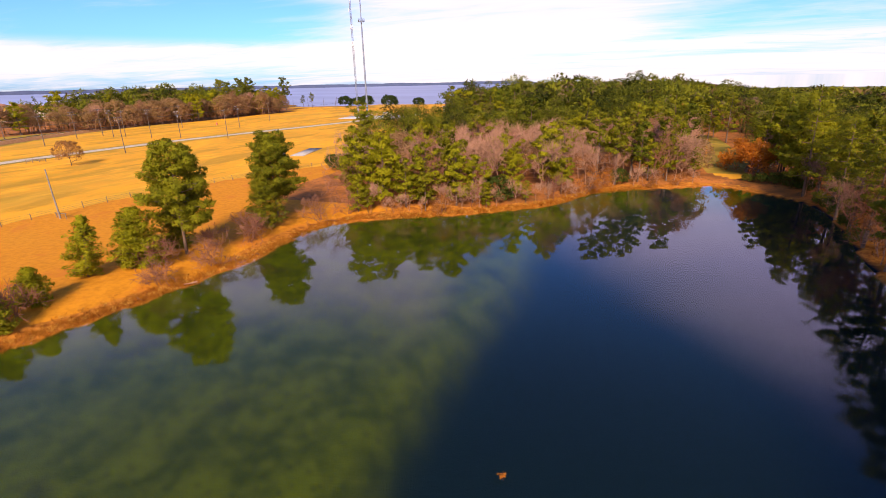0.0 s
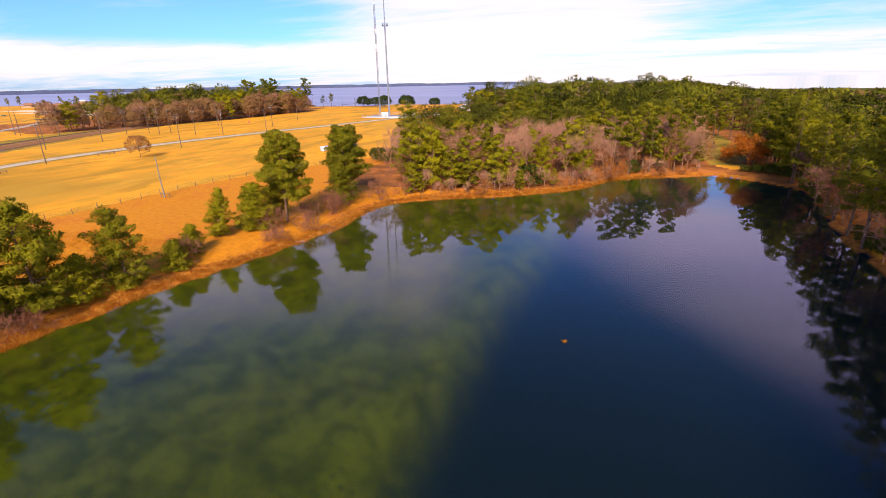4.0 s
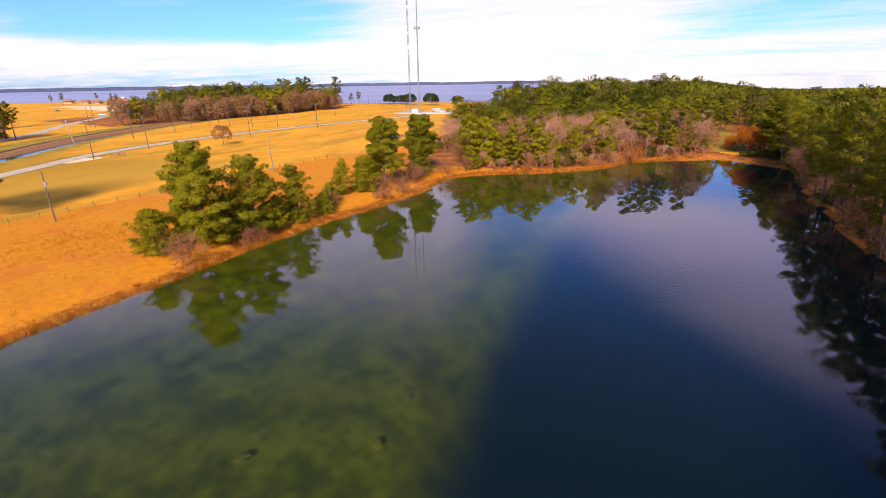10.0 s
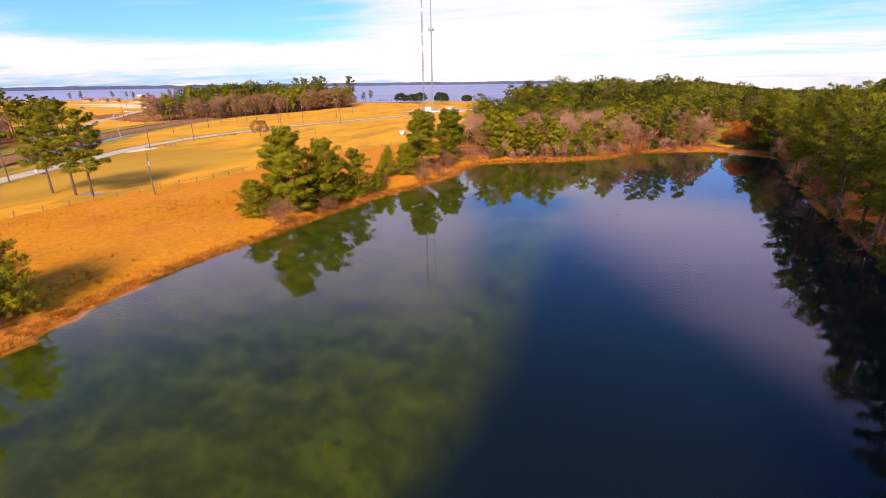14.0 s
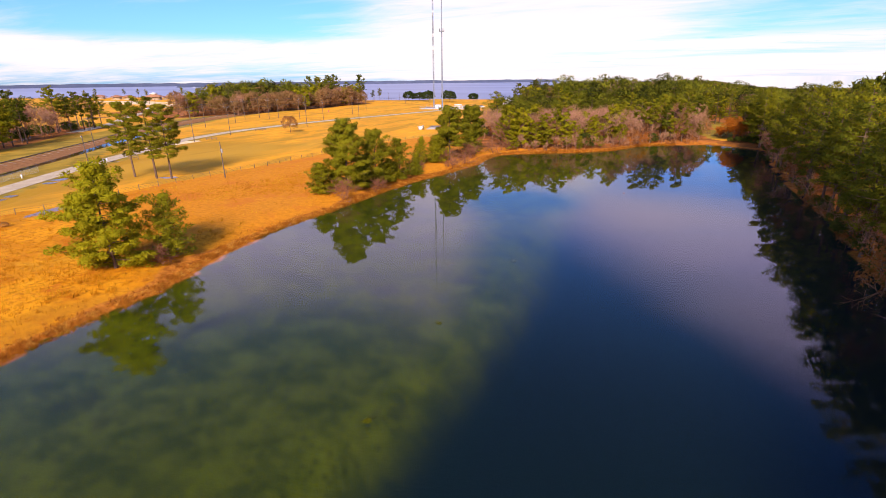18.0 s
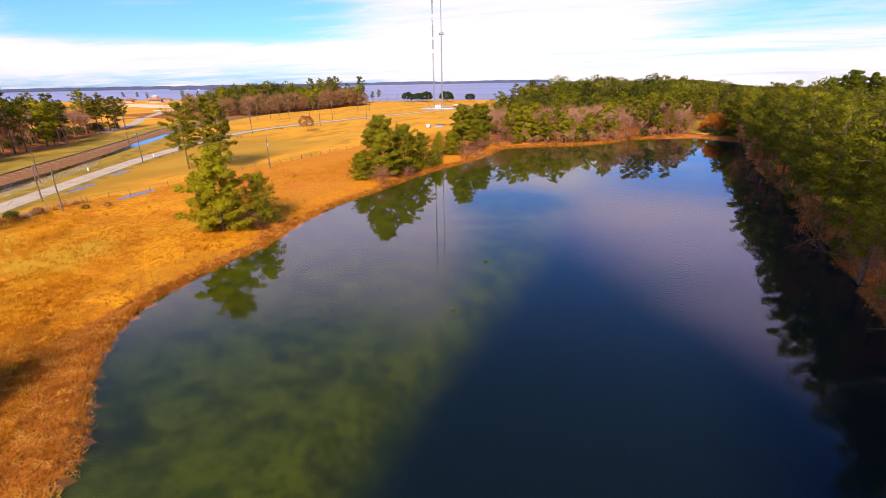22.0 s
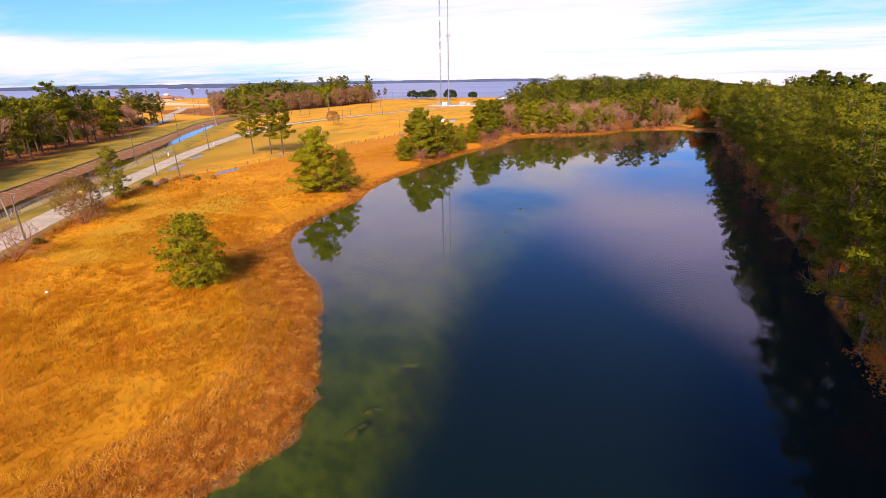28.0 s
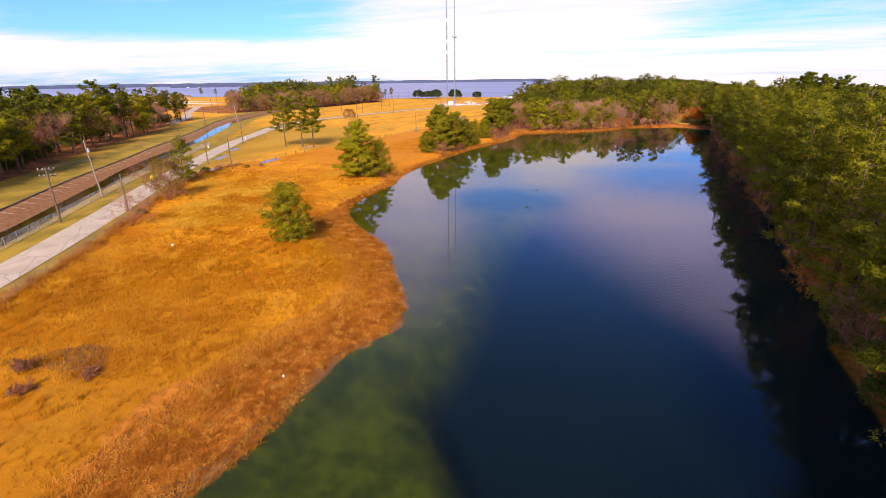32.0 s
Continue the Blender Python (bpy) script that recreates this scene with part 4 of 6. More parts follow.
for k, (x, y, s) in enumerate(((-53.0, 39.5, 4.2), (-50.2, 36.0, 3.0), (-50.5, 52.5, 4.6), (-57.3, -7.0, 4.4), (-47.6, 67.0, 5.0), (-55.3, 3.0, 3.6), (-59.5, -49.0, 2.6), (-56.3, 24.0, 3.4), (-49.3, 43.0, 3.4), (-44.5, 71.5, 4.0), (-45.5, -137.5, 1.7), (-42.0, -139.5, 1.5), (-39.5, -136.0, 1.3), (-47.5, -141.0, 1.6), (-51.5, 47.0, 3.6), (-52.0, 55.0, 3.2))):
    bare_tree(spot(x, y, 70 * k), "tangled bare reddish shrub near the bank", 50 + k, s * (1.25 if s > 2 else 1.0), 0.6, TWIG_RED, 6, 5, 620, "bank shrubs", "bare_shrub", thick=0.009)

# models for the woods
HIDE = pose(0, 0, -400)
kinds = {}
for k in range(4):
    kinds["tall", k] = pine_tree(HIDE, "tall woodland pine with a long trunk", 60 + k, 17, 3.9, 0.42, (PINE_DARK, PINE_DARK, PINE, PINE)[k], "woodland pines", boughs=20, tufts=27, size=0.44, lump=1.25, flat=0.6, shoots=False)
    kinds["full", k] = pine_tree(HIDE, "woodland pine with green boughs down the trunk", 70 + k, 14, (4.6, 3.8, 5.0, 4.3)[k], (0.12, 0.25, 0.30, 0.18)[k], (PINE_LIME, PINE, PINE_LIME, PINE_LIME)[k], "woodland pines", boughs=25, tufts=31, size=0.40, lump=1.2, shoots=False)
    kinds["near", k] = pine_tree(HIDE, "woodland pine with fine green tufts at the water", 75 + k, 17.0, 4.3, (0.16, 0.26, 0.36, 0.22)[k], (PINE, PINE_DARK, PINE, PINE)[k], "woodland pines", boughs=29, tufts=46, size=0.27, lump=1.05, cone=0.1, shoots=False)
    kinds["bare", k] = bare_tree(HIDE, "leafless grey-pink woodland tree", 80 + k, 12.0, 0.36, (TWIG, TWIG_RED, TWIG, TWIG)[k], 1, 6, 170, "bare woodland trees", thick=0.010, fine=0.034)
    rk = np.random.default_rng(800 + k)
    tips = np.array([v for e in (branchy(80 + k, 12.0, 0.36, 6, 0.010, limit=170)[0].v) for v in e[3::6]])
    tips = np.repeat(tips[tips[:, 2] > 3.0], 4, 0)
    dirs = rk.normal(0, 0.6, tips.shape) + np.array((0, 0, 0.8))
    twigs = Geo().leaves(tips + dirs * 0.5, dirs, rk.uniform(1.0, 2.2, len(tips)), 0.055, rk)
    part("twig_haze", twigs, (TWIG, TWIG_RED, TWIG, TWIG)[k], kinds["bare", k])
for k in range(2):
    kinds["russet", k] = bare_tree(HIDE, "woodland tree holding russet leaves", 90 + k, 10, 0.45, TWIG, 2, 4, 300, "russet woodland trees", "russet_tree", (RUSSET, ORANGE_LEAF)[k], 7, 0.42)
    kinds["shrub", k] = shrub(HIDE, "green woodland shrub at the forest edge", 95 + k, 3.6, 2.2, SHRUB, 130, 0.32, "woodland shrubs", "woodland_shrub")
for k in range(4):
    kinds["hill", k] = pine_tree(HIDE, "tall dark pine rising above the woods", 140 + k, 24.5, 5.6, 0.36, PINE_DARK, "woodland pines", boughs=34, tufts=44, size=0.42, lump=1.2, shoots=False)
for k in range(3):
    kinds["brown", k] = bare_tree(HIDE, "broad oak with thin dry brown leaves", 130 + k, 10.5, 0.42, TWIG, 1, 4, 120, "brown woodland oaks", "brown_oak")
    part("crown", round_crown(130 + k, 11.5, 4.6, 0.10, 270, 0.44, 7), DRY_LEAF, kinds["brown", k])
models = list(kinds.values())
rw = random.Random(5)
REST = []


def plant(kind, x, y, size=1.0):
    k = rw.randrange({"russet": 2, "shrub": 2, "brown": 3}.get(kind, 4))
    copy_thing(kinds[kind, k], spot(x, y, rw.uniform(0, 360), size * rw.uniform(0.82, 1.18), 0.15))


def scatter(poly, spacing, seed, keep=None):
    r = np.random.default_rng(seed)
    lo, hi = poly.min(0), poly.max(0)
    gx_, gy_ = np.meshgrid(np.arange(lo[0], hi[0], spacing), np.arange(lo[1], hi[1], spacing))
    p = np.stack([gx_.ravel(), gy_.ravel()], 1) + r.uniform(-0.42, 0.42, (gx_.size, 2)) * spacing
    return p[inside(p, poly)]


# east shore woods
EAST = np.array([(19.8, -186), (20.7, -142), (22.6, -100), (25.4, -75), (28.6, -30), (31.6, 10), (33.6, 50), (35.1, 75), (38.2, 98), (42, 114), (58, 116), (54, 0), (46, -142), (44, -186)], float)
for x, y in scatter(EAST, 7.3, 21):
    d = line_distance(np.array([[x, y]]), SHORE, True)[0][0]
    c = rw.random()
    if d > 12:
        REST.append((x, y))
        continue
    near = "near" if y < 30 or (y < 70 and d < 12) else "tall" if c < 0.6 else "full"
    plant("bare" if c < 0.06 else "russet" if c < 0.09 else near, x, y, 1.15 if y < 70 else 1.05)
for y in np.arange(-138, 110, 3.2):
    xe = float(np.interp(y, (-140, -100, -75, -30, 10, 50, 75, 98, 110), (19.9, 21.9, 24.6, 27.4, 30.4, 32.5, 34.0, 36.8, 36)))
    if int(y) % 2 == 0:
        plant("near", xe + rw.uniform(-0.2, 1.2), y, rw.uniform(1.05, 1.22) if y < 70 else 1.0)
    plant(rw.choice(("shrub", "shrub", "russet", "shrub", "bare")), xe + rw.uniform(0.0, 1.2), y + rw.uniform(-1.4, 1.4), rw.uniform(0.5, 0.85))
for x, y in scatter(np.array([(35, 116), (58, 116), (58, 170), (46, 205), (42, 180), (33, 150), (33, 128)], float), 6.5, 26):
    if x > 43 or y > 150:
        REST.append((x, y))
        continue
    plant("tall" if rw.random() < 0.6 else "bare" if rw.random() < 0.5 else "full", x, y, 1.0)
# north shore woods
NORTH = np.array([(-47, 75), (-34, 77), (-22.5, 84), (-12, 94), (-5, 105), (5, 112.5), (18, 118.5), (18, 140), (22, 168), (26, 180), (-60, 180), (-68, 120), (-60, 92)], float)
for x, y in scatter(NORTH, 5.8, 22):
    d = line_distance(np.array([[x, y]]), SHORE, True)[0][0]
    c = rw.random()
    if d < 10:
        kind = "full" if c < 0.10 else "bare" if c < 0.82 else "brown" if c < 0.93 else "russet"
    elif d < 50:
        kind = "bare" if c < 0.76 else "brown" if c < 0.84 else "tall" if c < 0.87 else "full" if c < 0.94 else "russet"
    else:
        REST.append((x, y))
        continue
    plant(kind, x, y, (0.72 if kind == "full" else 0.62 if kind == "russet" else 0.88) if d < 10 else 0.72 if kind == "russet" else 0.95)
for x, y, kind, s in ((38.4, 119.4, "near", 0.9), (40.5, 115.0, "near", 0.85), (37, 113.8, "near", 1.0), (39, 123, "near", 1.0), (38.5, 117, "near", 1.0), (28.6, 119.6, "shrub", 0.5), (31, 118.2, "shrub", 0.6), (33.4, 116.6, "shrub", 0.7), (35.6, 114, "shrub", 0.7), (37.4, 111, "shrub", 0.8), (38.5, 108, "near", 0.8), (16.5, 134, "bare", 0.9), (16, 124, "bare", 0.95), (19, 137, "russet", 0.8), (18, 121, "full", 0.6), (12, 117, "full", 0.9), (6, 114.5, "tall", 0.95), (1, 111, "tall", 1.0), (-3, 108, "tall", 0.95), (-12.6, 101, "full", 1.1), (4.4, 116, "full", 1.1), (11.4, 119, "full", 0.75), (-17.8, 90, "full", 0.75), (-27.2, 82, "full", 0.8), (-24.5, 84.5, "full", 0.62), (-33, 80, "full", 0.85), (-30, 86, "full", 0.95), (-20.5, 87.5, "shrub", 1.3), (-9.5, 98, "full", 0.6), (1.5, 112, "shrub", 1.2), (8, 116, "full", 0.7), (-36, 78, "full", 0.7), (-40.5, 78, "full", 0.95), (-45.4, 77.5, "full", 1.0), (-43, 83, "full", 1.0), (-49.5, 82, "full", 0.9), (-56, 100, "tall", 0.95), (-60, 108, "tall", 0.9), (-52, 96, "full", 0.9), (-66, 112, "shrub", 1.5), (-70, 110, "shrub", 1.3), (-74, 113, "shrub", 1.2), (-63, 104, "russet", 0.5), (18.5, 123, "brown", 0.85), (17.5, 130, "brown", 0.9), (15, 126, "brown", 0.8), (31, 196, "near", 0.9), (26, 200, "full", 1.0), (36, 190, "near", 0.9), (34, 205, "full", 1.0), (29, 210, "full", 1.0)):
    plant(kind, x, y, s)
for k in range(0, 34):
    u = k / 34
    q0 = np.array((np.interp(u, (0, 0.2, 0.4, 0.6, 0.8, 1), (-44, -33, -22, -9, -2, 21)), np.interp(u, (0, 0.2, 0.4, 0.6, 0.8, 1), (71.5, 76, 82.5, 93.5, 106, 118))))
    plant(rw.choice(("bare", "bare", "full", "russet")), q0[0] + rw.uniform(-1, 1), q0[1] + rw.uniform(0, 1.5), rw.uniform(0.3, 0.55))
for k in range(22):
    u = k / 21
    plant("tall" if k % 3 else "full", -86 + 54 * u + rw.uniform(-9, 9), 262 - 104 * u + rw.uniform(-8, 8), 1.06 if k % 3 else 1.2)
bare_tree(spot(30.4, 126.5, 30), "small tree with bright orange leaves beside the lawn", 98, 8.5, 0.45, TWIG, 2, 5, 420, "", "orange_tree", ORANGE_LEAF, 12, 0.42)
bare_tree(spot(29.2, 133.5, 130), "small tree with bright orange leaves behind another", 99, 6.5, 0.45, TWIG, 2, 5, 320, "", "orange_tree", ORANGE_LEAF, 12, 0.42)
# the wooded corner beside the lawn
for x, y in scatter(np.array([(35, 119), (38, 112), (42, 116), (42, 150), (37, 150), (36, 128)], float), 4.2, 27):
    plant(rw.choice(("full", "near", "tall")), x, y, 0.95)
for x, y in ((76, 158), (79, 140), (82, 150), (84, 162), (88, 142), (91, 154), (95, 146), (99, 158), (103, 148)):
    plant("hill", x, y, 0.9)
# woods beyond the canal
for x, y in scatter(np.array([(-122, -124), (-149, -86), (-172, -57), (-196, -25), (-224, 15), (-252, 49), (-279, 92), (-292, 86), (-207, -35), (-146, -128)], float), 7.4, 23):
    c = rw.random()
    plant("tall" if c < 0.62 else "bare" if c < 0.78 else "full", x, y, 1.28 if y < 20 else 1.15)
for x, y in zip(np.interp(np.arange(70), (0, 69), (-140, -280)), np.interp(np.arange(70), (0, 25, 45, 69), (-98, -45, 5, 88))):
    plant(rw.choice(("shrub", "bare", "shrub")), x + rw.uniform(-13, -3), y + rw.uniform(-2, 2), rw.uniform(0.8, 1.5))
# woods on the lake side
for x, y in scatter(np.array([(-297, 148), (-283, 207), (-272, 246), (-273, 368), (-296, 366), (-300, 246), (-312, 165)], float), 7.6, 24):
    c = rw.random()
    plant("brown" if c < 0.72 else "bare" if c < 0.82 else "russet" if c < 0.86 else "full", x, y, rw.uniform(1.15, 1.6))
for x, y in ((-300, 330), (-304, 345), (-311, 352), (-318, 338), (-322, 356), (-330, 372), (-308, 372), (-298, 386), (-340, 350), (-292, 300)):
    plant("tall", x, y, 1.55)
# lone pines by the lake
for x, y, s in ((-300, 431, 1.0), (-782, 392, 0.9), (-759, 393, 1.0), (-850, 500, 1.0), (-821, 505, 0.95), (-640, 470, 0.9), (-655, 455, 0.9), (-560, 450, 0.8), (-303, 420, 0.7), (-420, 300, 0.8), (-470, 330, 0.8), (-700, 430, 0.8)):
    plant("tall", x, y, s)
for x, y, s in ((-262, 432, 1.0), (-236, 430, 1.05), (-208, 425, 1.1), (-252, 440, 0.9), (-185, 440, 0.8)):
    t = thing("round_oak", "dark round evergreen oak on the lake meadow", "tree", "meadow oaks", spot(x, y, x, s))
    gw, _ = branchy(int(-x), 6, 0.4, 3, 0.04, limit=60)
    part("trunk", gw, BARK, t)
    part("crown", round_crown(int(-x), 11.5, 8.0, 0.12, 240, 1.0), OAK, t)
for ob in models:
    for o in (*ob.children_recursive, ob):
        bpy.data.objects.remove(o, do_unlink=True)


# far woods, joined
def far_woods(name, pts, heights, per, size, material, label, seed, trunk=True):
    r = np.random.default_rng(seed)
    n = len(pts)
    z0 = terrain(pts)[0]
    heights = heights * np.where(r.uniform(0, 1, n) < 0.16, r.uniform(1.05, 1.28, n), r.uniform(0.86, 1.04, n))
    lobes = 9
    spread = heights * 0.245 * r.uniform(0.75, 1.25, n)
    az = r.uniform(0, 6.28, (n, 1)) + np.arange(lobes) * 2.4
    lift = np.linspace(-0.75, 1.0, lobes)
    wide = spread[:, None] * (1 - 0.62 * np.clip(lift, 0, 1)) * r.uniform(0.55, 1.25, (n, lobes))
    mid = np.stack([pts[:, 0:1] + np.cos(az) * wide, pts[:, 1:2] + np.sin(az) * wide, (z0 + heights * 0.66)[:, None] + heights[:, None] * 0.27 * lift], axis=2).reshape(-1, 3)
    rad = np.repeat(spread, lobes) * r.uniform(0.42, 0.72, n * lobes)
    out = np.column_stack([np.cos(az).ravel(), np.sin(az).ravel(), np.zeros(n * lobes)])
    g = Geo().clumps(mid, rad, np.full(n * lobes, max(3, per // lobes)), 0.40 * size * rad, r, out, 0.7)
    tone = np.repeat(r.uniform(0, 1, n), lobes * max(3, per // lobes) * 3)
    if trunk:
        b = np.column_stack([pts, z0 - 0.3])
        g.tubes(b, b + np.column_stack([np.zeros((n, 2)), heights * 0.8]), 0.2, 0.06, 3)
        g.soft.append(np.tile((0.6, -0.8, 0.0), (n * 6, 1)))
        tone = np.concatenate([tone, np.full(n * 6, 0.98)])
    me = g.mesh(name, material)
    me.attributes.new("tone", "FLOAT", "POINT").data.foreach_set("value", tone.astype(np.float32))
    return tagged(new(name, me), label, "woods", kind="stuff")


r = np.random.default_rng(40)
p = scatter(np.array([(45, -188), (47, -150), (55, 0), (59, 118), (59, 170), (46, 212), (44, 262), (32, 280), (32, 330), (150, 330), (140, -188)], float), 7.4, 31)
high = r.uniform(11.5, 15, len(p)) + 1.5 * wobble(p, 18, 53)
front = p[:, 0] < 82
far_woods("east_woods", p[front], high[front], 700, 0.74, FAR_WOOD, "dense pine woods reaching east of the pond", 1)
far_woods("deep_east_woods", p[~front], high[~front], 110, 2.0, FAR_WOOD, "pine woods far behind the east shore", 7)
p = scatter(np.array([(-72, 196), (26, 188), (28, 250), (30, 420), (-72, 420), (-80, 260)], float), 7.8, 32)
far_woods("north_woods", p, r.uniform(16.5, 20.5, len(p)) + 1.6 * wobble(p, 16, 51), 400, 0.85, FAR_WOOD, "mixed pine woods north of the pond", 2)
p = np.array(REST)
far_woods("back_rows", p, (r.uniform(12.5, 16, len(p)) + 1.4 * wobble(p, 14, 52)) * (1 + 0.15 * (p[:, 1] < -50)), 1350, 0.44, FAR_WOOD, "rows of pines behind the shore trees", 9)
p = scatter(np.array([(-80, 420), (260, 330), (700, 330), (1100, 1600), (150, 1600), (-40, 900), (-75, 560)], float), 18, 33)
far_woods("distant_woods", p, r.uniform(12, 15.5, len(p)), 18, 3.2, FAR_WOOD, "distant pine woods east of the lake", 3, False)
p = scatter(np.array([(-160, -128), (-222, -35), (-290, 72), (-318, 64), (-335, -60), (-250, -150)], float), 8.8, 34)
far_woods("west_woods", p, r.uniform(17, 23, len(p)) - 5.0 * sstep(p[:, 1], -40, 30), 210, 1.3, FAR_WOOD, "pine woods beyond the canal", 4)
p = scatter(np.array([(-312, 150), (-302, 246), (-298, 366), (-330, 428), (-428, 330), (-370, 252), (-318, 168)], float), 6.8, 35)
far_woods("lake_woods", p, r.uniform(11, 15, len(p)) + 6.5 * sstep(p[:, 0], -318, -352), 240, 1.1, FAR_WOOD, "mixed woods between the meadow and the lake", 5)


def far_ridge(name, a0, a1, dist, deep, low_h, high_h, label, seed, material=None):
    """A long low mass of trees on a far shore, with an uneven top."""
    n = 700
    ang = np.linspace(radians(a0), radians(a1), n)
    q_ = np.column_stack([np.cos(ang), np.sin(ang)])
    top = low_h + (high_h - low_h) * np.clip(0.5 + 0.35 * wobble(q_ * dist, 60, seed) + 0.25 * wobble(q_ * dist, 16, seed + 1), 0, 1.2)
    top *= sstep(np.arange(n), 0, 14) * sstep(np.arange(n), n - 1, n - 15) * 0.97 + 0.03
    near, back = q_ * dist, q_ * (dist + deep)
    foot = np.minimum(0.0, terrain(near)[0] + 3.0)
    rows = [np.column_stack([near, foot - 1.0]), np.column_stack([near + q_ * 4, foot + top * 0.75]), np.column_stack([near + q_ * 16, foot + top]), np.column_stack([back, foot + top * 0.9]), np.column_stack([back + q_ * 8, foot - 6.0])]
    f = [(j_ * n + i_, j_ * n + i_ + 1, (j_ + 1) * n + i_ + 1, (j_ + 1) * n + i_) for j_ in range(4) for i_ in range(n - 1)]
    return tagged(new(name, Geo().add(np.concatenate(rows), f).mesh(name, material or FAR_SHORE)), label, "woods", kind="stuff")


# far shore and spit get their haze from the blue-tinted material
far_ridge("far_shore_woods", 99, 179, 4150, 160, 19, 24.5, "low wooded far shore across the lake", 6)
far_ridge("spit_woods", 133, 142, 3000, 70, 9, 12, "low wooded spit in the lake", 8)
FAR_PINES = two_tone("distant_pine_mass", (0.050, 0.060, 0.016), (0.095, 0.100, 0.026), 0.03, 0.95, bump=0.0, vec="world")
far_ridge("horizon_woods", 54, 100.5, 1620, 140, 12, 16, "level dark pine woods on the eastern horizon", 12, FAR_PINES)


# dry grass and reeds
def blades(name, pts, height, width, material, label, seed, lean=0.35, per=4):
    r = np.random.default_rng(seed)
    z0 = terrain(pts)[0]
    b = np.repeat(np.column_stack([pts, z0]), per, 0)
    b[:, :2] += r.normal(0, 0.13, (len(b), 2))
    h = height * r.uniform(0.5, 1.25, len(b))
    w = np.column_stack([r.normal(0.12, lean, len(b)), r.normal(0.05, lean, len(b)), np.ones(len(b))])
    g = Geo()
    nn = np.column_stack([r.normal(0.42, 0.25, len(b)), r.normal(-0.36, 0.25, len(b)), np.full(len(b), 0.85)])
    g.flakes(b + w * (h * 0.35)[:, None], w, nn / np.linalg.norm(nn, axis=1, keepdims=True), h, width * r.uniform(0.7, 1.3, len(b)), r)
    return tagged(new(name, g.mesh(name, material)), label, "grass", kind="stuff")


r = np.random.default_rng(77)
p = np.column_stack([r.uniform(-104, -24, 90000), r.uniform(-146, 30, 90000)])
dsh = line_distance(p, SHORE, True)[0]
dfe, sfe = line_distance(p, FENCE_L)
ok = (~inside(p, SHORE)) & (sfe < 0) & (dsh > 3.5) & (r.uniform(0, 1, len(p)) < np.clip(0.25 + 0.5 * wobble(p, 7, 41) + 0.5 * sstep(p[:, 1], -60, -90), 0.05, 1))
p = p[ok]
blades("tall_dry_grass", p, 0.42, 0.05, GRASS_BLADE, "tall dry orange grass swaying over the meadow", 78)
q2 = np.column_stack([r.uniform(-80, -30, 60000), r.uniform(-148, -74, 60000)])
q2 = q2[(~inside(q2, SHORE)) & (line_distance(q2, FENCE_L)[1] < 0) & (line_distance(q2, SHORE, True)[0] > 7) & (wobble(q2, 6, 45) + 0.6 * wobble(q2, 2.5, 46) > -0.1)][:22000]
blades("golden_grass", q2, 0.40, 0.045, GRASS_BLADE, "soft golden drifts of dry grass near the reeds", 83, 0.5, 3)
tuft = p[(p[:, 1] < -30) & (wobble(p, 5, 43) > 0.15)][::9]
blades("grass_tussocks", np.repeat(tuft, 5, 0) + r.normal(0, 0.22, (len(tuft) * 5, 2)), 0.85, 0.05, GRASS_BLADE, "golden tussocks standing out of the dry grass", 81, 0.28)
k = r.integers(0, len(SHORE), 40000)
p = SHORE[k] + r.normal(0, 1.0, (40000, 2))
p = p[(p[:, 0] < 10) & (p[:, 1] > -84)][:18000]
d = line_distance(p, SHORE, True)[0] * np.where(inside(p, SHORE), -1, 1)
p = p[(d > -0.5) & (d < 4.5)]
blades("bank_grass", p, 0.5, 0.07, REED_BLADE, "broken red-brown grass along the bank", 79, 0.6)
p = np.column_stack([r.uniform(-58, -18, 70000), r.uniform(-150, -72, 70000)])
d = line_distance(p, SHORE, True)[0] * np.where(inside(p, SHORE), -1, 1)
p = p[(d > -1.6) & (d < 7.0 + 1.5 * wobble(p, 4, 44))]
p = p[r.uniform(0, 1, len(p)) < 0.15 + 0.85 * sstep(p[:, 1] + 3 * wobble(p, 4, 61), -76, -94)]
p = p[terrain(p)[0] > -0.12][:28000]
blades("reed_bed", p, 0.34, 0.065, REED_BLADE, "flattened red-brown reed bed at the water's edge", 80, 0.9)

p = np.column_stack([r.uniform(-60, -20, 60000), r.uniform(-150, -72, 60000)])
d = line_distance(p, SHORE, True)[0] * np.where(inside(p, SHORE), -1, 1)
p = p[np.abs(d - 7.0 - 0.8 * wobble(p, 4, 44)) < 1.3]
p = p[r.uniform(0, 1, len(p)) < sstep(p[:, 1], -78, -96)][:8500]
blades("straw_strip", p, 0.42, 0.06, STRAW_BLADE, "pale straw between the reeds and the meadow", 82, 0.6)


# ---- poles, wires and masts ----
def insulator(x, y, z):
    g = Geo()
    g.tubes([(x, y, z), (x, y, z + 0.10), (x, y, z + 0.16)], [(x, y, z + 0.10), (x, y, z + 0.16), (x, y, z + 0.26)], [0.03, 0.07, 0.06], [0.03, 0.07, 0.03], 6)
    return g


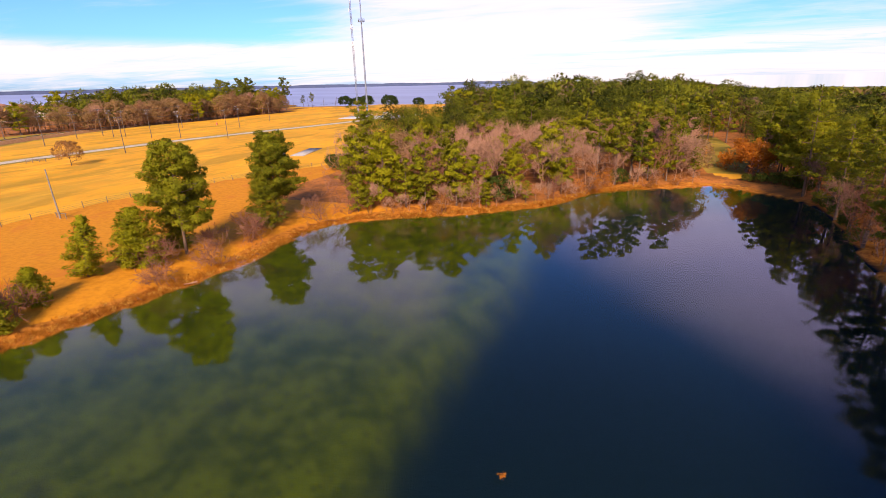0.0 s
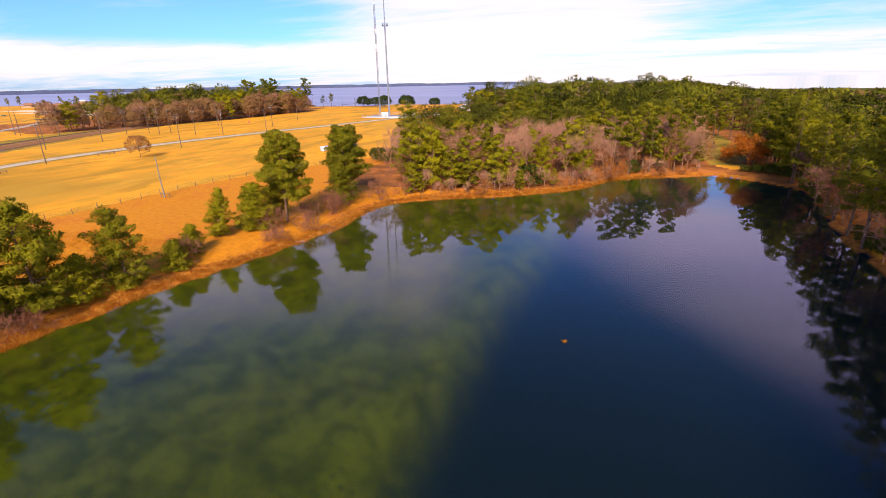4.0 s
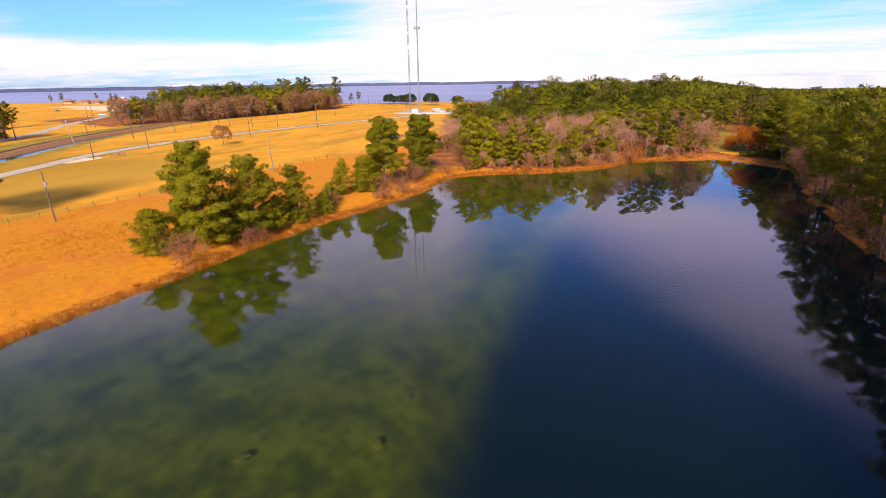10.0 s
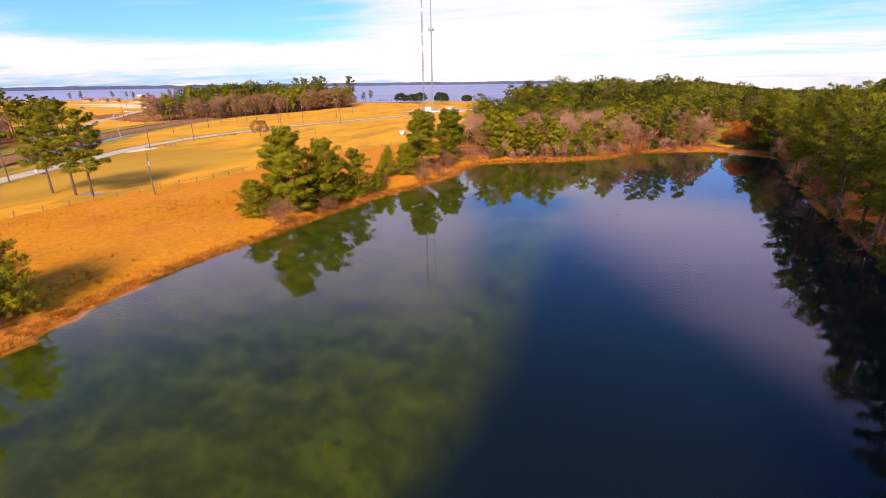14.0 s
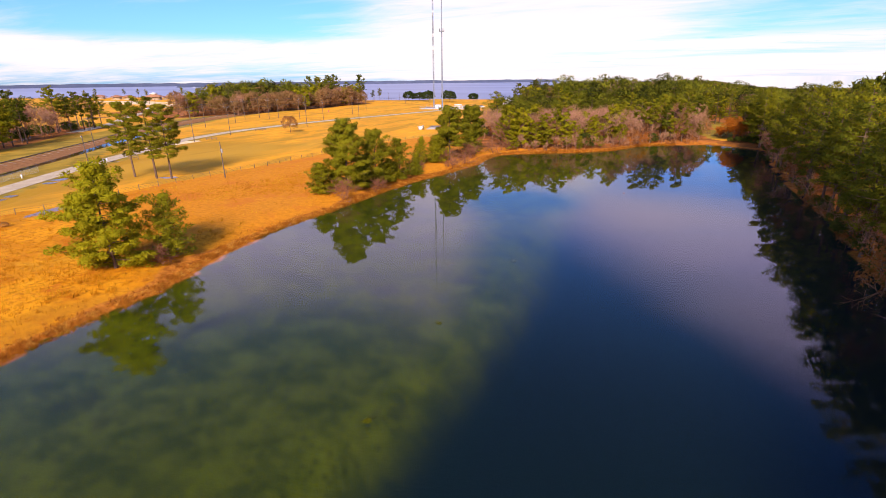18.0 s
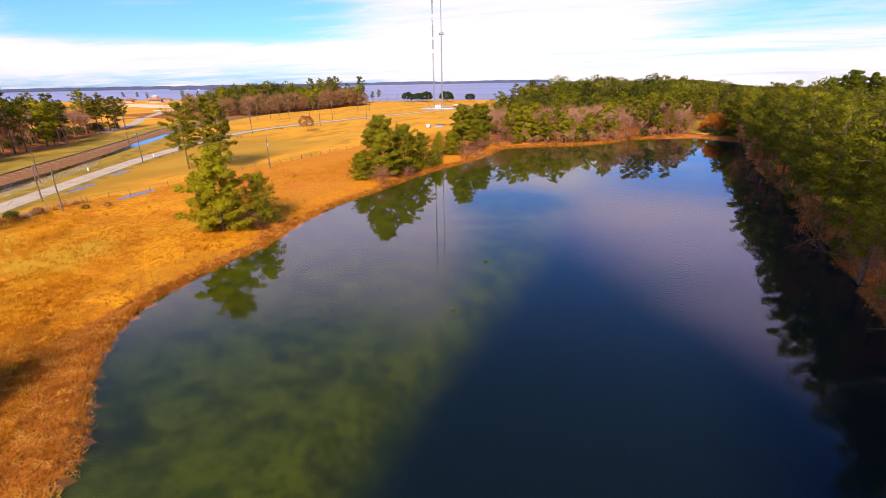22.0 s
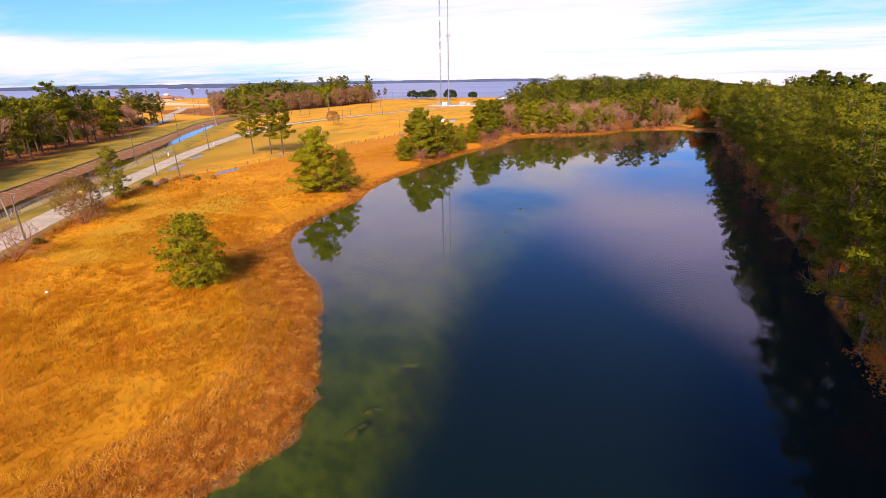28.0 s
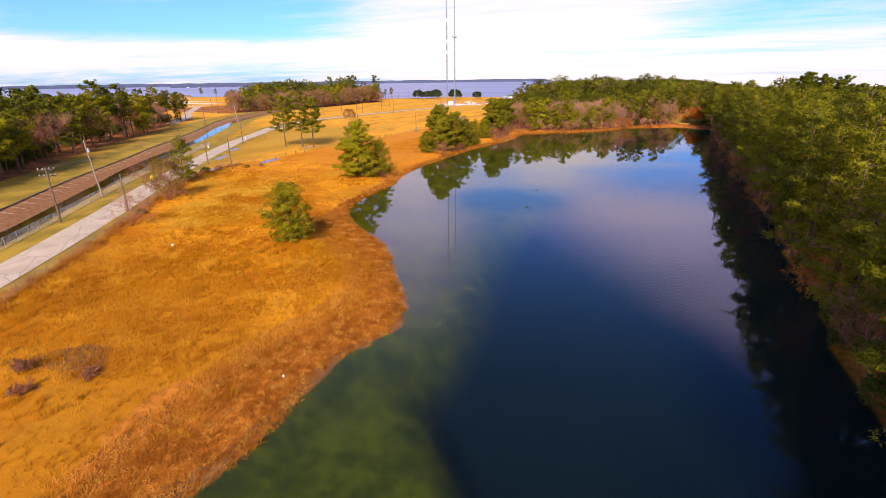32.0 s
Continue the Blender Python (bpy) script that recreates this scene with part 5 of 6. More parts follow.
def utility_pole(x, y, height, label, turn=0.0, arms=0, lamp=0.0, wood=None, lean=0.0, box=False, group="utility poles"):
    """A round wooden pole; arms: crossarms at the top; lamp: length of a street lamp's arm."""
    t = thing("utility_pole" if not lamp else "street_lamp", label, "pole" if not lamp else "street lamp", group, pose(x, y, ground_z(x, y), 0, lean, turn))
    g = Geo()
    zs = np.linspace(-0.6, height, 7)
    ring = [(math.cos(a), math.sin(a)) for a in np.linspace(0, 2 * math.pi, 8, endpoint=False)]
    rad = [*(0.17 - 0.07 * np.linspace(0, 1, 7)), 0.02]
    rows = [(0.02 * math.sin(z) + c * q_, 0.02 * math.cos(z * 0.7) + s_ * q_, z) for z, q_ in zip((*zs, height + 0.06), rad) for c, s_ in ring]
    g.add(rows, [(j * 8 + i, j * 8 + (i + 1) % 8, j * 8 + 8 + (i + 1) % 8, j * 8 + 8 + i) for j in range(7) for i in range(8)])
    part("pole", g, wood or POLE_WOOD, t)
    for k in range(arms):
        z = height - 0.35 - 1.1 * k
        arm = part("crossarm", Geo().box((0, 0.12, z), (2.5, 0.12, 0.14)), POLE_WOOD, t)
        for xx in (-1.1, -0.45, 0.45, 1.1):
            part("insulator", insulator(xx, 0.12, z + 0.07), CERAMIC, arm)
        for sx in (-1, 1):
            part("brace", Geo().tubes([(sx * 0.8, 0.12, z - 0.05)], [(0, 0.12, z - 0.7)], 0.02, 0.02, 4), GALV, arm)
    if lamp:
        z = height - 0.9
        arm = part("lamp_arm", Geo().path([(0, 0, z), (-lamp * 0.5, 0, z + 0.35), (-lamp, 0, z + 0.4)], (0.045, 0.04, 0.035), 6), GALV, t)
        head = Geo().box((-lamp - 0.32, 0, z + 0.38), (0.7, 0.28, 0.14), 0, 0.7)
        part("lamp_head", head, GALV, arm, "grey street lamp head")
    if box:
        part("transformer", Geo().tubes([(0.28, 0, height - 2.6), (0.28, 0, height - 1.75)], [(0.28, 0, height - 1.75), (0.28, 0, height - 1.68)], [0.22, 0.22], [0.22, 0.08], 10), GALV, t, "grey pole transformer")
    return t


LINE_A = ((-169.5, 52.8, 12.6), (-174.7, 76.8, 12.6), (-167.3, 122.1, 12.8), (-188.9, 166.1, 12.0), (-165.3, 170.2, 12.4))
for k, (x, y, h) in enumerate(LINE_A):
    utility_pole(x, y, h, "tall dark wooden utility pole with a crossarm", 60 + 10 * k, 1 + (k in (2, 3)), box=k == 3)
LINE_B = ((-226, 131, 12.5), (-242, 155, 12.5), (-241, 167, 13.0), (-231, 165, 12.6), (-224, 166, 12.4), (-207, 166, 12.6), (-238, 212, 12.4), (-219, 103, 12.2), (-282, 147, 12.4), (-199, 215, 12.0), (-215, 260, 12.0))
for k, (x, y, h) in enumerate(LINE_B):
    utility_pole(x, y, h, "wooden utility pole with double crossarms by the woods", 75, 1 + k % 2)
for x, y in ((-312, 143), (-304, 141)):
    utility_pole(x, y, 13.0, "plain tall wooden pole of a pair", 20)
utility_pole(-97.1, -1.0, 9.0, "plain wooden pole standing at the fence", 0, box=True)
utility_pole(-104.3, -52.4, 8.8, "plain wooden pole among brush", 0)
utility_pole(-144, -34, 9.0, "plain wooden pole by the canal", 0)
utility_pole(-145.8, -3.4, 9.2, "wooden pole with a street lamp over the road", -25, 0, 2.2)
utility_pole(-117.0, -48.8, 7.8, "wooden pole with a street lamp beside a puddle", -30, 0, 2.2)
utility_pole(-87.5, -96.4, 7.2, "wooden pole with a street lamp near bare tree", -35, 0, 2.2)
utility_pole(-93.4, -105.0, 10.0, "dark wooden utility pole with crossarms by the fence", 50, 2)
utility_pole(-105.1, -89.2, 12.6, "leaning grey wooden pole by the canal", 40, 0, 0, POLE_GREY, -4, True)
utility_pole(-231, 84, 11.0, "grey steel pole with crossarms by the canal", 40, 2, 0, GALV, -5)
utility_pole(-209, 38, 11.0, "wooden pole beside the canal bank", 40, 1)
for x, y, h in ((-330, 440, 9), (-322, 455, 9), (-300, 452, 9), (-290, 462, 9), (-240, 380, 10), (-190, 330, 10)):
    utility_pole(x, y, h, "slim pole on the lake meadow", 0)
p6 = utility_pole(-93.8, 52.5, 9.0, "plain grey wooden pole with a low timber frame", 0, 0, 0, POLE_GREY, -2)
for k, (a, b) in enumerate((((-1.3, 0.3, -0.3), (-1.3, 0.3, 1.0)), ((1.2, 0.3, -0.3), (1.2, 0.3, 1.0)), ((-1.6, 0.3, 0.9), (1.5, 0.3, 0.85)))):
    part("timber", Geo().tubes([a], [b], 0.09, 0.09, 6), POST_WOOD, p6)


def wire_run(pts, sag, group):
    """Three sagging cables from pole to pole."""
    t = thing("power_line", "thin dark sagging overhead cables between poles", "cable", group)
    for side in (-1.0, 0.0, 1.0):
        g = Geo()
        for (x0, y0, z0), (x1, y1, z1) in zip(pts, pts[1:]):
            d = np.array((y1 - y0, x0 - x1)) / (math.hypot(x1 - x0, y1 - y0) + 1e-6)
            u = np.linspace(0, 1, 13)
            p = np.column_stack([x0 + (x1 - x0) * u + d[0] * side, y0 + (y1 - y0) * u + d[1] * side, z0 + (z1 - z0) * u - sag * 4 * u * (1 - u)])
            g.path(p, np.full(13, 0.022), 3)
        part("cable", g, WIRE, t)
    return t


top_of = lambda x, y, h: (x, y, ground_z(x, y) + h - 0.05)
wire_run([top_of(-93.4, -105.0, 10), top_of(-144, -34, 9.0), top_of(-209, 38, 11), top_of(-219, 103, 12.2), top_of(-226, 131, 12.5), top_of(-241, 167, 13), top_of(-238, 212, 12.4)], 1.3, "power lines")
wire_run([top_of(-169.5, 52.8, 12.6), top_of(-174.7, 76.8, 12.6), top_of(-167.3, 122.1, 12.8), top_of(-165.3, 170.2, 12.4), top_of(-190, 330, 10)], 1.0, "power lines")
wire_run([top_of(-209, 38, 11), top_of(-231, 84, 11), top_of(-282, 147, 12.4)], 1.0, "power lines")


def lattice_mast(x, y, height, width, label, bands):
    t = thing("lattice_mast", label, "radio mast", "radio masts", pose(x, y, ground_z(x, y), 0, 0, 20))
    corners = [(width / 2 * math.cos(a), width / 2 * math.sin(a)) for a in (0.3, 2.394, 4.489)]
    for lo, hi, mat in bands:
        g = Geo()
        for cx, cy in corners:
            g.tubes([(cx, cy, lo)], [(cx, cy, hi)], 0.13, 0.13, 5)
        zs = np.arange(lo, hi - 0.1, width * 1.1)
        for i, z in enumerate(zs):
            z2 = min(hi, z + width * 1.1)
            for k in range(3):
                (ax, ay), (bx, by) = corners[k], corners[(k + 1) % 3]
                if (i + k) % 2:
                    ax, ay, bx, by = bx, by, ax, ay
                g.tubes([(ax, ay, z)], [(bx, by, z2)], 0.07, 0.07, 3)
                g.tubes([(ax, ay, z)], [(bx, by, z)], 0.04, 0.04, 3)
        part("mast_section", g, mat, t)
    return t


ma = lattice_mast(-171.0, 298.0, 176, 1.1, "slim grey and white lattice radio mast", [(0, 46, MAST_GREY), (46, 49, MAST_WHITE), (49, 56, MAST_GREY), (56, 58.5, MAST_WHITE), (58.5, 74, MAST_GREY), (74, 76, MAST_WHITE), (76, 176, MAST_GREY)])
for z, ang in ((44, 0), (50, 2), (57, 4), (62, 1), (67, 3), (72, 5)):
    part("antenna_panel", Geo().box((math.cos(ang) * 0.9, math.sin(ang) * 0.9, z), (0.35, 0.2, 2.4), ang), MAST_WHITE, ma)
for z, ang in ((47.5, 2.2), (58, 5.0)):
    g = Geo()
    c = np.array((math.cos(ang) * 1.1, math.sin(ang) * 1.1, z))
    d = np.array((math.cos(ang), math.sin(ang), 0))
    g.tubes([c, c + d * 0.3], [c + d * 0.3, c + d * 0.5], [0.3, 0.75], [0.75, 0.7], 10)
    part("dish", g, MAST_WHITE, ma)
mb = thing("monopole_mast", "tall grey steel mast with an antenna platform", "radio mast", "radio masts", pose(-162.4, 296.0, ground_z(-162.4, 296)))
part("pole", Geo().path([(0, 0, -0.5), (0, 0, 30), (0, 0, 60)], (0.62, 0.52, 0.42), 12), MAST_GREY, mb)
part("upper_pole", Geo().path([(0, 0, 60), (0, 0, 110), (0, 0, 172)], (0.34, 0.30, 0.22), 10), MAST_GREY, mb)
pl = part("platform", Geo().tubes([(0, 0, 59.6)], [(0, 0, 59.9)], 1.9, 1.9, 12), MAST_GREY, mb)
for k in range(9):
    a = k * 2 * math.pi / 9
    part("antenna_panel", Geo().box((2.0 * math.cos(a), 2.0 * math.sin(a), 60.6), (0.16, 0.32, 2.0), a), MAST_GREY, pl)


# ---- fences ----
def post_mesh(h, r, mat, square=False):
    g = Geo()
    if square:
        g.box((0, 0, h / 2 - 0.2), (2 * r, 2 * r, h + 0.4), 0, 0.94)
    else:
        g.tubes([(0, 0, -0.4), (0, 0, h)], [(0, 0, h), (0, 0, h + 0.03)], [r, r], [r * 0.9, r * 0.4], 6)
    return g.mesh("post", mat)


def walk_line(line, gap):
    seg = np.linalg.norm(np.diff(line, axis=0), axis=1)
    s = np.concatenate([[0], np.cumsum(seg)])
    k = np.arange(0, s[-1], gap)
    return np.column_stack([np.interp(k, s, line[:, 0]), np.interp(k, s, line[:, 1])])


def fence(name, line, gap, h, r, post_mat, label, rails, rail_mat, rail_r=0.012, jitter=0.05, rail_name="wire"):
    t = thing(name, label, "fence")
    rr = random.Random(len(line))
    pts = walk_line(line, gap)
    zs = terrain(pts)[0]
    me = post_mesh(h, r, post_mat)
    for (x, y), z in zip(pts, zs):
        o = new("post", me)
        o.parent = t
        o.matrix_basis = pose(x, y, z, rr.gauss(0, 60 * jitter), rr.gauss(0, 60 * jitter), rr.uniform(0, 90)) @ Matrix.Scale(rr.uniform(0.92, 1.08), 4)
    for z in rails:
        part(rail_name, Geo().path(np.column_stack([pts, zs + z]), np.full(len(pts), rail_r), 4), rail_mat, t)
    return t, pts, zs


north_fence = FENCE_L[FENCE_L[:, 1] > -47]
fence("post_and_wire_fence", north_fence, 4.6, 1.25, 0.075, POST_WOOD, "weathered wooden posts with wire between meadow and field", (0.4, 0.75, 1.1), WIRE, 0.012)
south_fence = FENCE_L[FENCE_L[:, 1] < -45]
fence("roadside_mesh_fence", south_fence, 3.2, 1.45, 0.05, POST_WOOD, "old wire mesh fence overgrown with dry weeds", (0.1, 0.35, 0.6, 0.85, 1.1, 1.38), GALV, 0.016, 0.06)


def offset_line(line, off):
    d = np.gradient(line, axis=0)
    d /= np.linalg.norm(d, axis=1, keepdims=True)
    return line + np.stack([d[:, 1], -d[:, 0]], 1) * off


chain = offset_line(ROAD_L, -8.3)
chain = chain[(chain[:, 1] > -150) & (chain[:, 1] < -8)]
ct, cpts, czs = fence("chain_link_fence", chain, 3.2, 1.7, 0.045, GALV, "galvanised chain-link fence between road and canal", (0.12, 1.68), GALV, 0.025, 0.02, "rail")
g = Geo()
for (x0, y0), (x1, y1), z0, z1 in zip(cpts, cpts[1:], czs, czs[1:]):
    n = 16
    u = np.linspace(0, 1, n)
    a = np.column_stack([x0 + (x1 - x0) * u, y0 + (y1 - y0) * u, z0 + (z1 - z0) * u])
    for k in (-4, 4):
        b = np.roll(a, -k, 0)
        ok = (np.arange(n) + k >= 0) & (np.arange(n) + k < n)
        g.tubes(a[ok] + (0, 0, 0.12), b[ok] + (0, 0, 1.66), 0.007, 0.007, 3)
part("wire_mesh", g, GALV, ct)

# ribs and coping on the clay bank of the canal
cs = walk_line(CANAL_L[:-2], 4.2)
d = np.gradient(cs, axis=0)
d /= np.linalg.norm(d, axis=1, keepdims=True)
nr = np.stack([d[:, 1], -d[:, 0]], 1)
lining = thing("canal_lining", "concrete coping and thin ribs on a clay canal bank", "canal", "", None, "structure")
RIB_GREY = two_tone("stained_rib_concrete", (0.24, 0.19, 0.14), (0.36, 0.29, 0.22), 0.6, 0.9)
top_l = cs + nr * -5.9
tz = terrain(cs + nr * -8.0)[0]
g = Geo().path(np.column_stack([top_l, tz + 0.12]), np.full(len(cs), 0.15), 5)
part("coping", g, two_tone("dark_coping", (0.10, 0.075, 0.055), (0.18, 0.13, 0.095), 0.6), lining)
for i in range(len(cs)):
    a, b = cs[i] + nr[i] * -5.6, cs[i] + nr[i] * -3.2
    za, zb = terrain(np.array([a, b]))[0]
    part("rib", Geo().tubes([(a[0], a[1], za + 0.05)], [(b[0], b[1], zb + 0.05)], 0.05, 0.05, 4), RIB_GREY, lining)


def timber_barrier(x, y, turn, length=3.0, panels=2):
    t = thing("timber_barrier", "low dark timber rail barrier beside the road", "barrier", "timber barriers", pose(x, y, ground_z(x, y), 0, 0, turn))
    for k in range(panels + 1):
        part("post", Geo().tubes([(k * length / panels, 0, -0.4)], [(k * length / panels, 0, 1.15)], 0.1, 0.09, 7), POST_WOOD, t)
    for z in (0.55, 1.0):
        part("rail", Geo().box((length / 2, 0, z), (length + 0.3, 0.07, 0.16)), POST_WOOD, t)


timber_barrier(-178, 96, 60, 5.0, 3)
timber_barrier(-171, 60, 40, 2.2, 1)
timber_barrier(-169, 61, 40, 1.8, 1)
timber_barrier(-151, 12, 50, 2.5, 1)


# ---- buildings and cars ----
def hip_roof(g, w, d, z0, rise, over=0.6):
    x, y = w / 2 + over, d / 2 + over
    rx = max(0.3, x - y)
    v = [(-x, -y, z0), (x, -y, z0), (x, y, z0), (-x, y, z0), (-rx, 0, z0 + rise), (rx, 0, z0 + rise), (-x, -y, z0 - 0.25), (x, -y, z0 - 0.25), (x, y, z0 - 0.25), (-x, y, z0 - 0.25)]
    g.add(v, [(0, 1, 5, 4), (2, 3, 4, 5), (1, 2, 5, 5), (3, 0, 4, 4), (6, 7, 1, 0), (7, 8, 2, 1), (8, 9, 3, 2), (9, 6, 0, 3)])
    return g


def pavilion(x, y, turn, w, d, h, label, cupola=False):
    t = thing("pavilion", label, "pavilion", "lake pavilions", pose(x, y, ground_z(x, y), 0, 0, turn))
    for sx in (-1, 0, 1):
        for sy in (-1, 1):
            part("post", Geo().box((sx * (w / 2 - 0.3), sy * (d / 2 - 0.3), h / 2 - 0.1), (0.3, 0.3, h + 0.2)), TAN_WALL, t)
    part("slab", Geo().box((0, 0, 0.1), (w + 1, d + 1, 0.3)), CONCRETE, t)
    part("wall", Geo().box((0, 0, h / 2), (w * 0.7, d * 0.7, h)), TAN_WALL, t)
    rf = part("roof", hip_roof(Geo(), w, d, h + 0.2, h * 0.7, 1.0), BROWN_ROOF, t)
    if cupola:
        part("cupola", Geo().box((0, 0, h * 1.75), (w * 0.28, d * 0.4, h * 0.5)), TAN_WALL, rf)
        part("cupola_roof", hip_roof(Geo(), w * 0.3, d * 0.42, h * 2.0, h * 0.3, 0.6), PALE_ROOF, rf)


pavilion(-655, 408, 20, 22, 14, 4.5, "large tan pavilion with brown hipped roof by the lake", True)
pavilion(-806, 430, 10, 16, 9, 3.6, "open picnic shelter with brown roof by the lake")
pavilion(-752, 420, 15, 14, 9, 3.6, "open picnic shelter with brown roof by the lake")
pavilion(-726, 420, 5, 15, 9, 3.6, "open picnic shelter with brown roof by the lake")
pavilion(-668, 440, 25, 10, 7, 3.2, "small tan shelter by the shore")


def house(x, y, turn, w, d, h, label, wall, roof, bays=3, group=""):
    t = thing("house", label, "building", group, pose(x, y, ground_z(x, y), 0, 0, turn))
    part("wall", Geo().box((0, 0, h / 2 - 0.2), (w, d, h + 0.4)), wall, t)
    part("roof", hip_roof(Geo(), w, d, h + 0.25, h * 0.55), roof, t)
    for k in range(bays):
        xx = -w / 2 + w * (k + 0.5) / bays
        for sy in (-1, 1):
            win = part("window", Geo().box((xx, sy * (d / 2 + 0.02), h * 0.55), (w / bays * 0.45, 0.12, h * 0.4)), WHITE_PAINT, t)
            part("pane", Geo().box((xx, sy * (d / 2 + 0.06), h * 0.55), (w / bays * 0.38, 0.1, h * 0.32)), GLASS_DARK, win)
    part("door", Geo().box((w * 0.38, -d / 2 - 0.03, 1.0), (1.0, 0.1, 2.0)), POST_WOOD, t)


house(-101, 395, 12, 16, 10, 7.5, "two storey tan house behind the woods", TAN_WALL, BROWN_ROOF, 4)
house(-128, 372, 0, 12, 8, 3.6, "low pale house behind bare trees", WHITE_PAINT, PALE_ROOF, 3)
house(-98, 330, 30, 14, 9, 3.6, "low pale house behind bare trees", WHITE_PAINT, PALE_ROOF, 3)
for k, (x, y) in enumerate(((-2195, 1975), (-2235, 1925), (-2150, 2025), (-2275, 1885), (-2105, 2075))):
    house(x, y, 30, 15, 9, 3.4, "pale lakeside house on a far spit", (WHITE_PAINT, TAN_WALL)[k % 2], (BROWN_ROOF, PALE_ROOF)[k % 2], 3, "far houses")

# arched white canopy by the lake
arch = thing("arched_hall", "white hall with an arched pale roof by the lake", "building", "", pose(-150, 590, 1.0, 0, 0, 10))
u = np.linspace(0, math.pi, 15)
prof = np.column_stack([np.cos(u) * 16, np.zeros(15), 3.5 + np.sin(u) * 6.5])
vv = np.concatenate([prof + (0, -9, 0), prof + (0, 9, 0)])
part("roof", Geo().add(vv, [(i, i + 1, 16 + i, 15 + i) for i in range(14)]), PALE_ROOF, arch)
for sx in (-15.6, -8, 0, 8, 15.6):
    for sy in (-8.6, 8.6):
        part("column", Geo().box((sx, sy, 2.6 + 2.4 * (1 - abs(sx) / 16)), (0.5, 0.5, 6.0 + 4.8 * (1 - abs(sx) / 16))), WHITE_PAINT, arch)
part("wall", Geo().box((0, 0, 1.8), (26, 10, 4.0)), TAN_WALL, arch)


def car(x, y, turn, paint, label, van=False):
    t = thing("parked_car", label, "car", "parked cars", pose(x, y, ground_z(x, y) + 0.12, 0, 0, turn))
    L, W = (4.8, 1.85) if not van else (5.2, 1.95)
    prof = [(-L / 2, 0.35), (-L / 2, 0.85), (-L / 2 + 0.15, 0.98), (-L * 0.18, 1.02), (L * 0.24, 1.05), (L / 2 - 0.1, 0.92), (L / 2, 0.7), (L / 2, 0.35)]
    cab = [(-L * 0.32, 1.0), (-L * 0.24, 1.45), (L * 0.12, 1.48), (L * 0.27, 1.02)] if not van else [(-L * 0.48, 1.0), (-L * 0.46, 1.85), (L * 0.2, 1.88), (L * 0.33, 1.02)]
    def slab(pr, w, inset):
        n = len(pr)
        v = [(px_, -w / 2 + (inset if pz > 1.2 else 0), pz) for px_, pz in pr] + [(px_, w / 2 - (inset if pz > 1.2 else 0), pz) for px_, pz in pr]
        g = Geo().add(v, [(i, (i + 1) % n, n + (i + 1) % n, n + i) for i in range(n)])
        for i in range(1, n - 1, 2):
            j = min(i + 2, n - 1)
            g.add([v[0], v[i], v[i + 1], v[j], v[n], v[n + i], v[n + i + 1], v[n + j]], [(0, 1, 2, 3), (4, 7, 6, 5)])
        return g
    part("body", slab(prof, W, 0), paint, t)
    cb = part("cabin", slab(cab, W * 0.9, 0.12), GLASS_DARK, t, "dark tinted windows")
    part("roof", Geo().box((-L * 0.06 if not van else -L * 0.13, 0, cab[1][1] + 0.03), (L * 0.34 if not van else L * 0.64, W * 0.74, 0.06), 0, 0.95), paint, cb)
    for sx in (-1, 1):
        for sy in (-1, 1):
            c = np.array((sx * L * 0.31, sy * (W / 2 - 0.12), 0.34))
            wh = part("wheel", Geo().tubes([c - (0, 0.11, 0)], [c + (0, 0.11, 0)], 0.34, 0.34, 12), RUBBER, t)
            part("rim", Geo().tubes([c + (0, sy * 0.10, 0)], [c + (0, sy * 0.13, 0)], 0.2, 0.18, 10), SILVER_PAINT, wh)
        part("lamp", Geo().box((L / 2 - 0.02, sx * W * 0.36, 0.75), (0.08, 0.3, 0.14)), CERAMIC, t)


car(-426, 226, 40, SILVER_PAINT, "silver car parked by the park road")
car(-547, 262, 15, GREEN_PAINT, "dark green car parked on the sandy lot")
car(-152, 300, 80, SILVER_PAINT, "pale car parked beside the mast compound")
car(-178, 322, 10, GREEN_PAINT, "dark van parked beside the mast compound", True)
car(-135, 318, 30, WHITE_PAINT, "white van parked near equipment cabins", True)

# mast compound
pad = thing("mast_compound", "gravel pad with steel posts round the masts", "compound", "", pose(-160, 302, ground_z(-160, 302), 0, 0, 12))
part("slab", Geo().box((0, 0, 0.06), (44, 26, 0.28)), CONCRETE, pad)
for sx in np.linspace(-21.5, 21.5, 12):
    for sy in (-12.5, 12.5):
        part("post", Geo().tubes([(sx, sy, 0)], [(sx, sy, 2.2)], 0.05, 0.05, 5), GALV, pad)
for sy in (-12.5, 12.5):
    for z in (0.4, 1.2, 2.15):
        part("rail", Geo().tubes([(-21.5, sy, z)], [(21.5, sy, z)], 0.03, 0.03, 4), GALV, pad)


def cabin(x, y, turn, w, d, h, label, wall, name="equipment_cabin"):
    t = thing(name, label, "cabin", "equipment cabins", pose(x, y, ground_z(x, y) + 0.15, 0, 0, turn))
    part("wall", Geo().box((0, 0, h / 2), (w, d, h)), wall, t)
    part("roof", Geo().box((0, 0, h + 0.08), (w + 0.4, d + 0.4, 0.16)), PALE_ROOF, t)
    part("door", Geo().box((w * 0.2, -d / 2 - 0.03, 1.02), (0.95, 0.08, 2.0)), GALV, t)


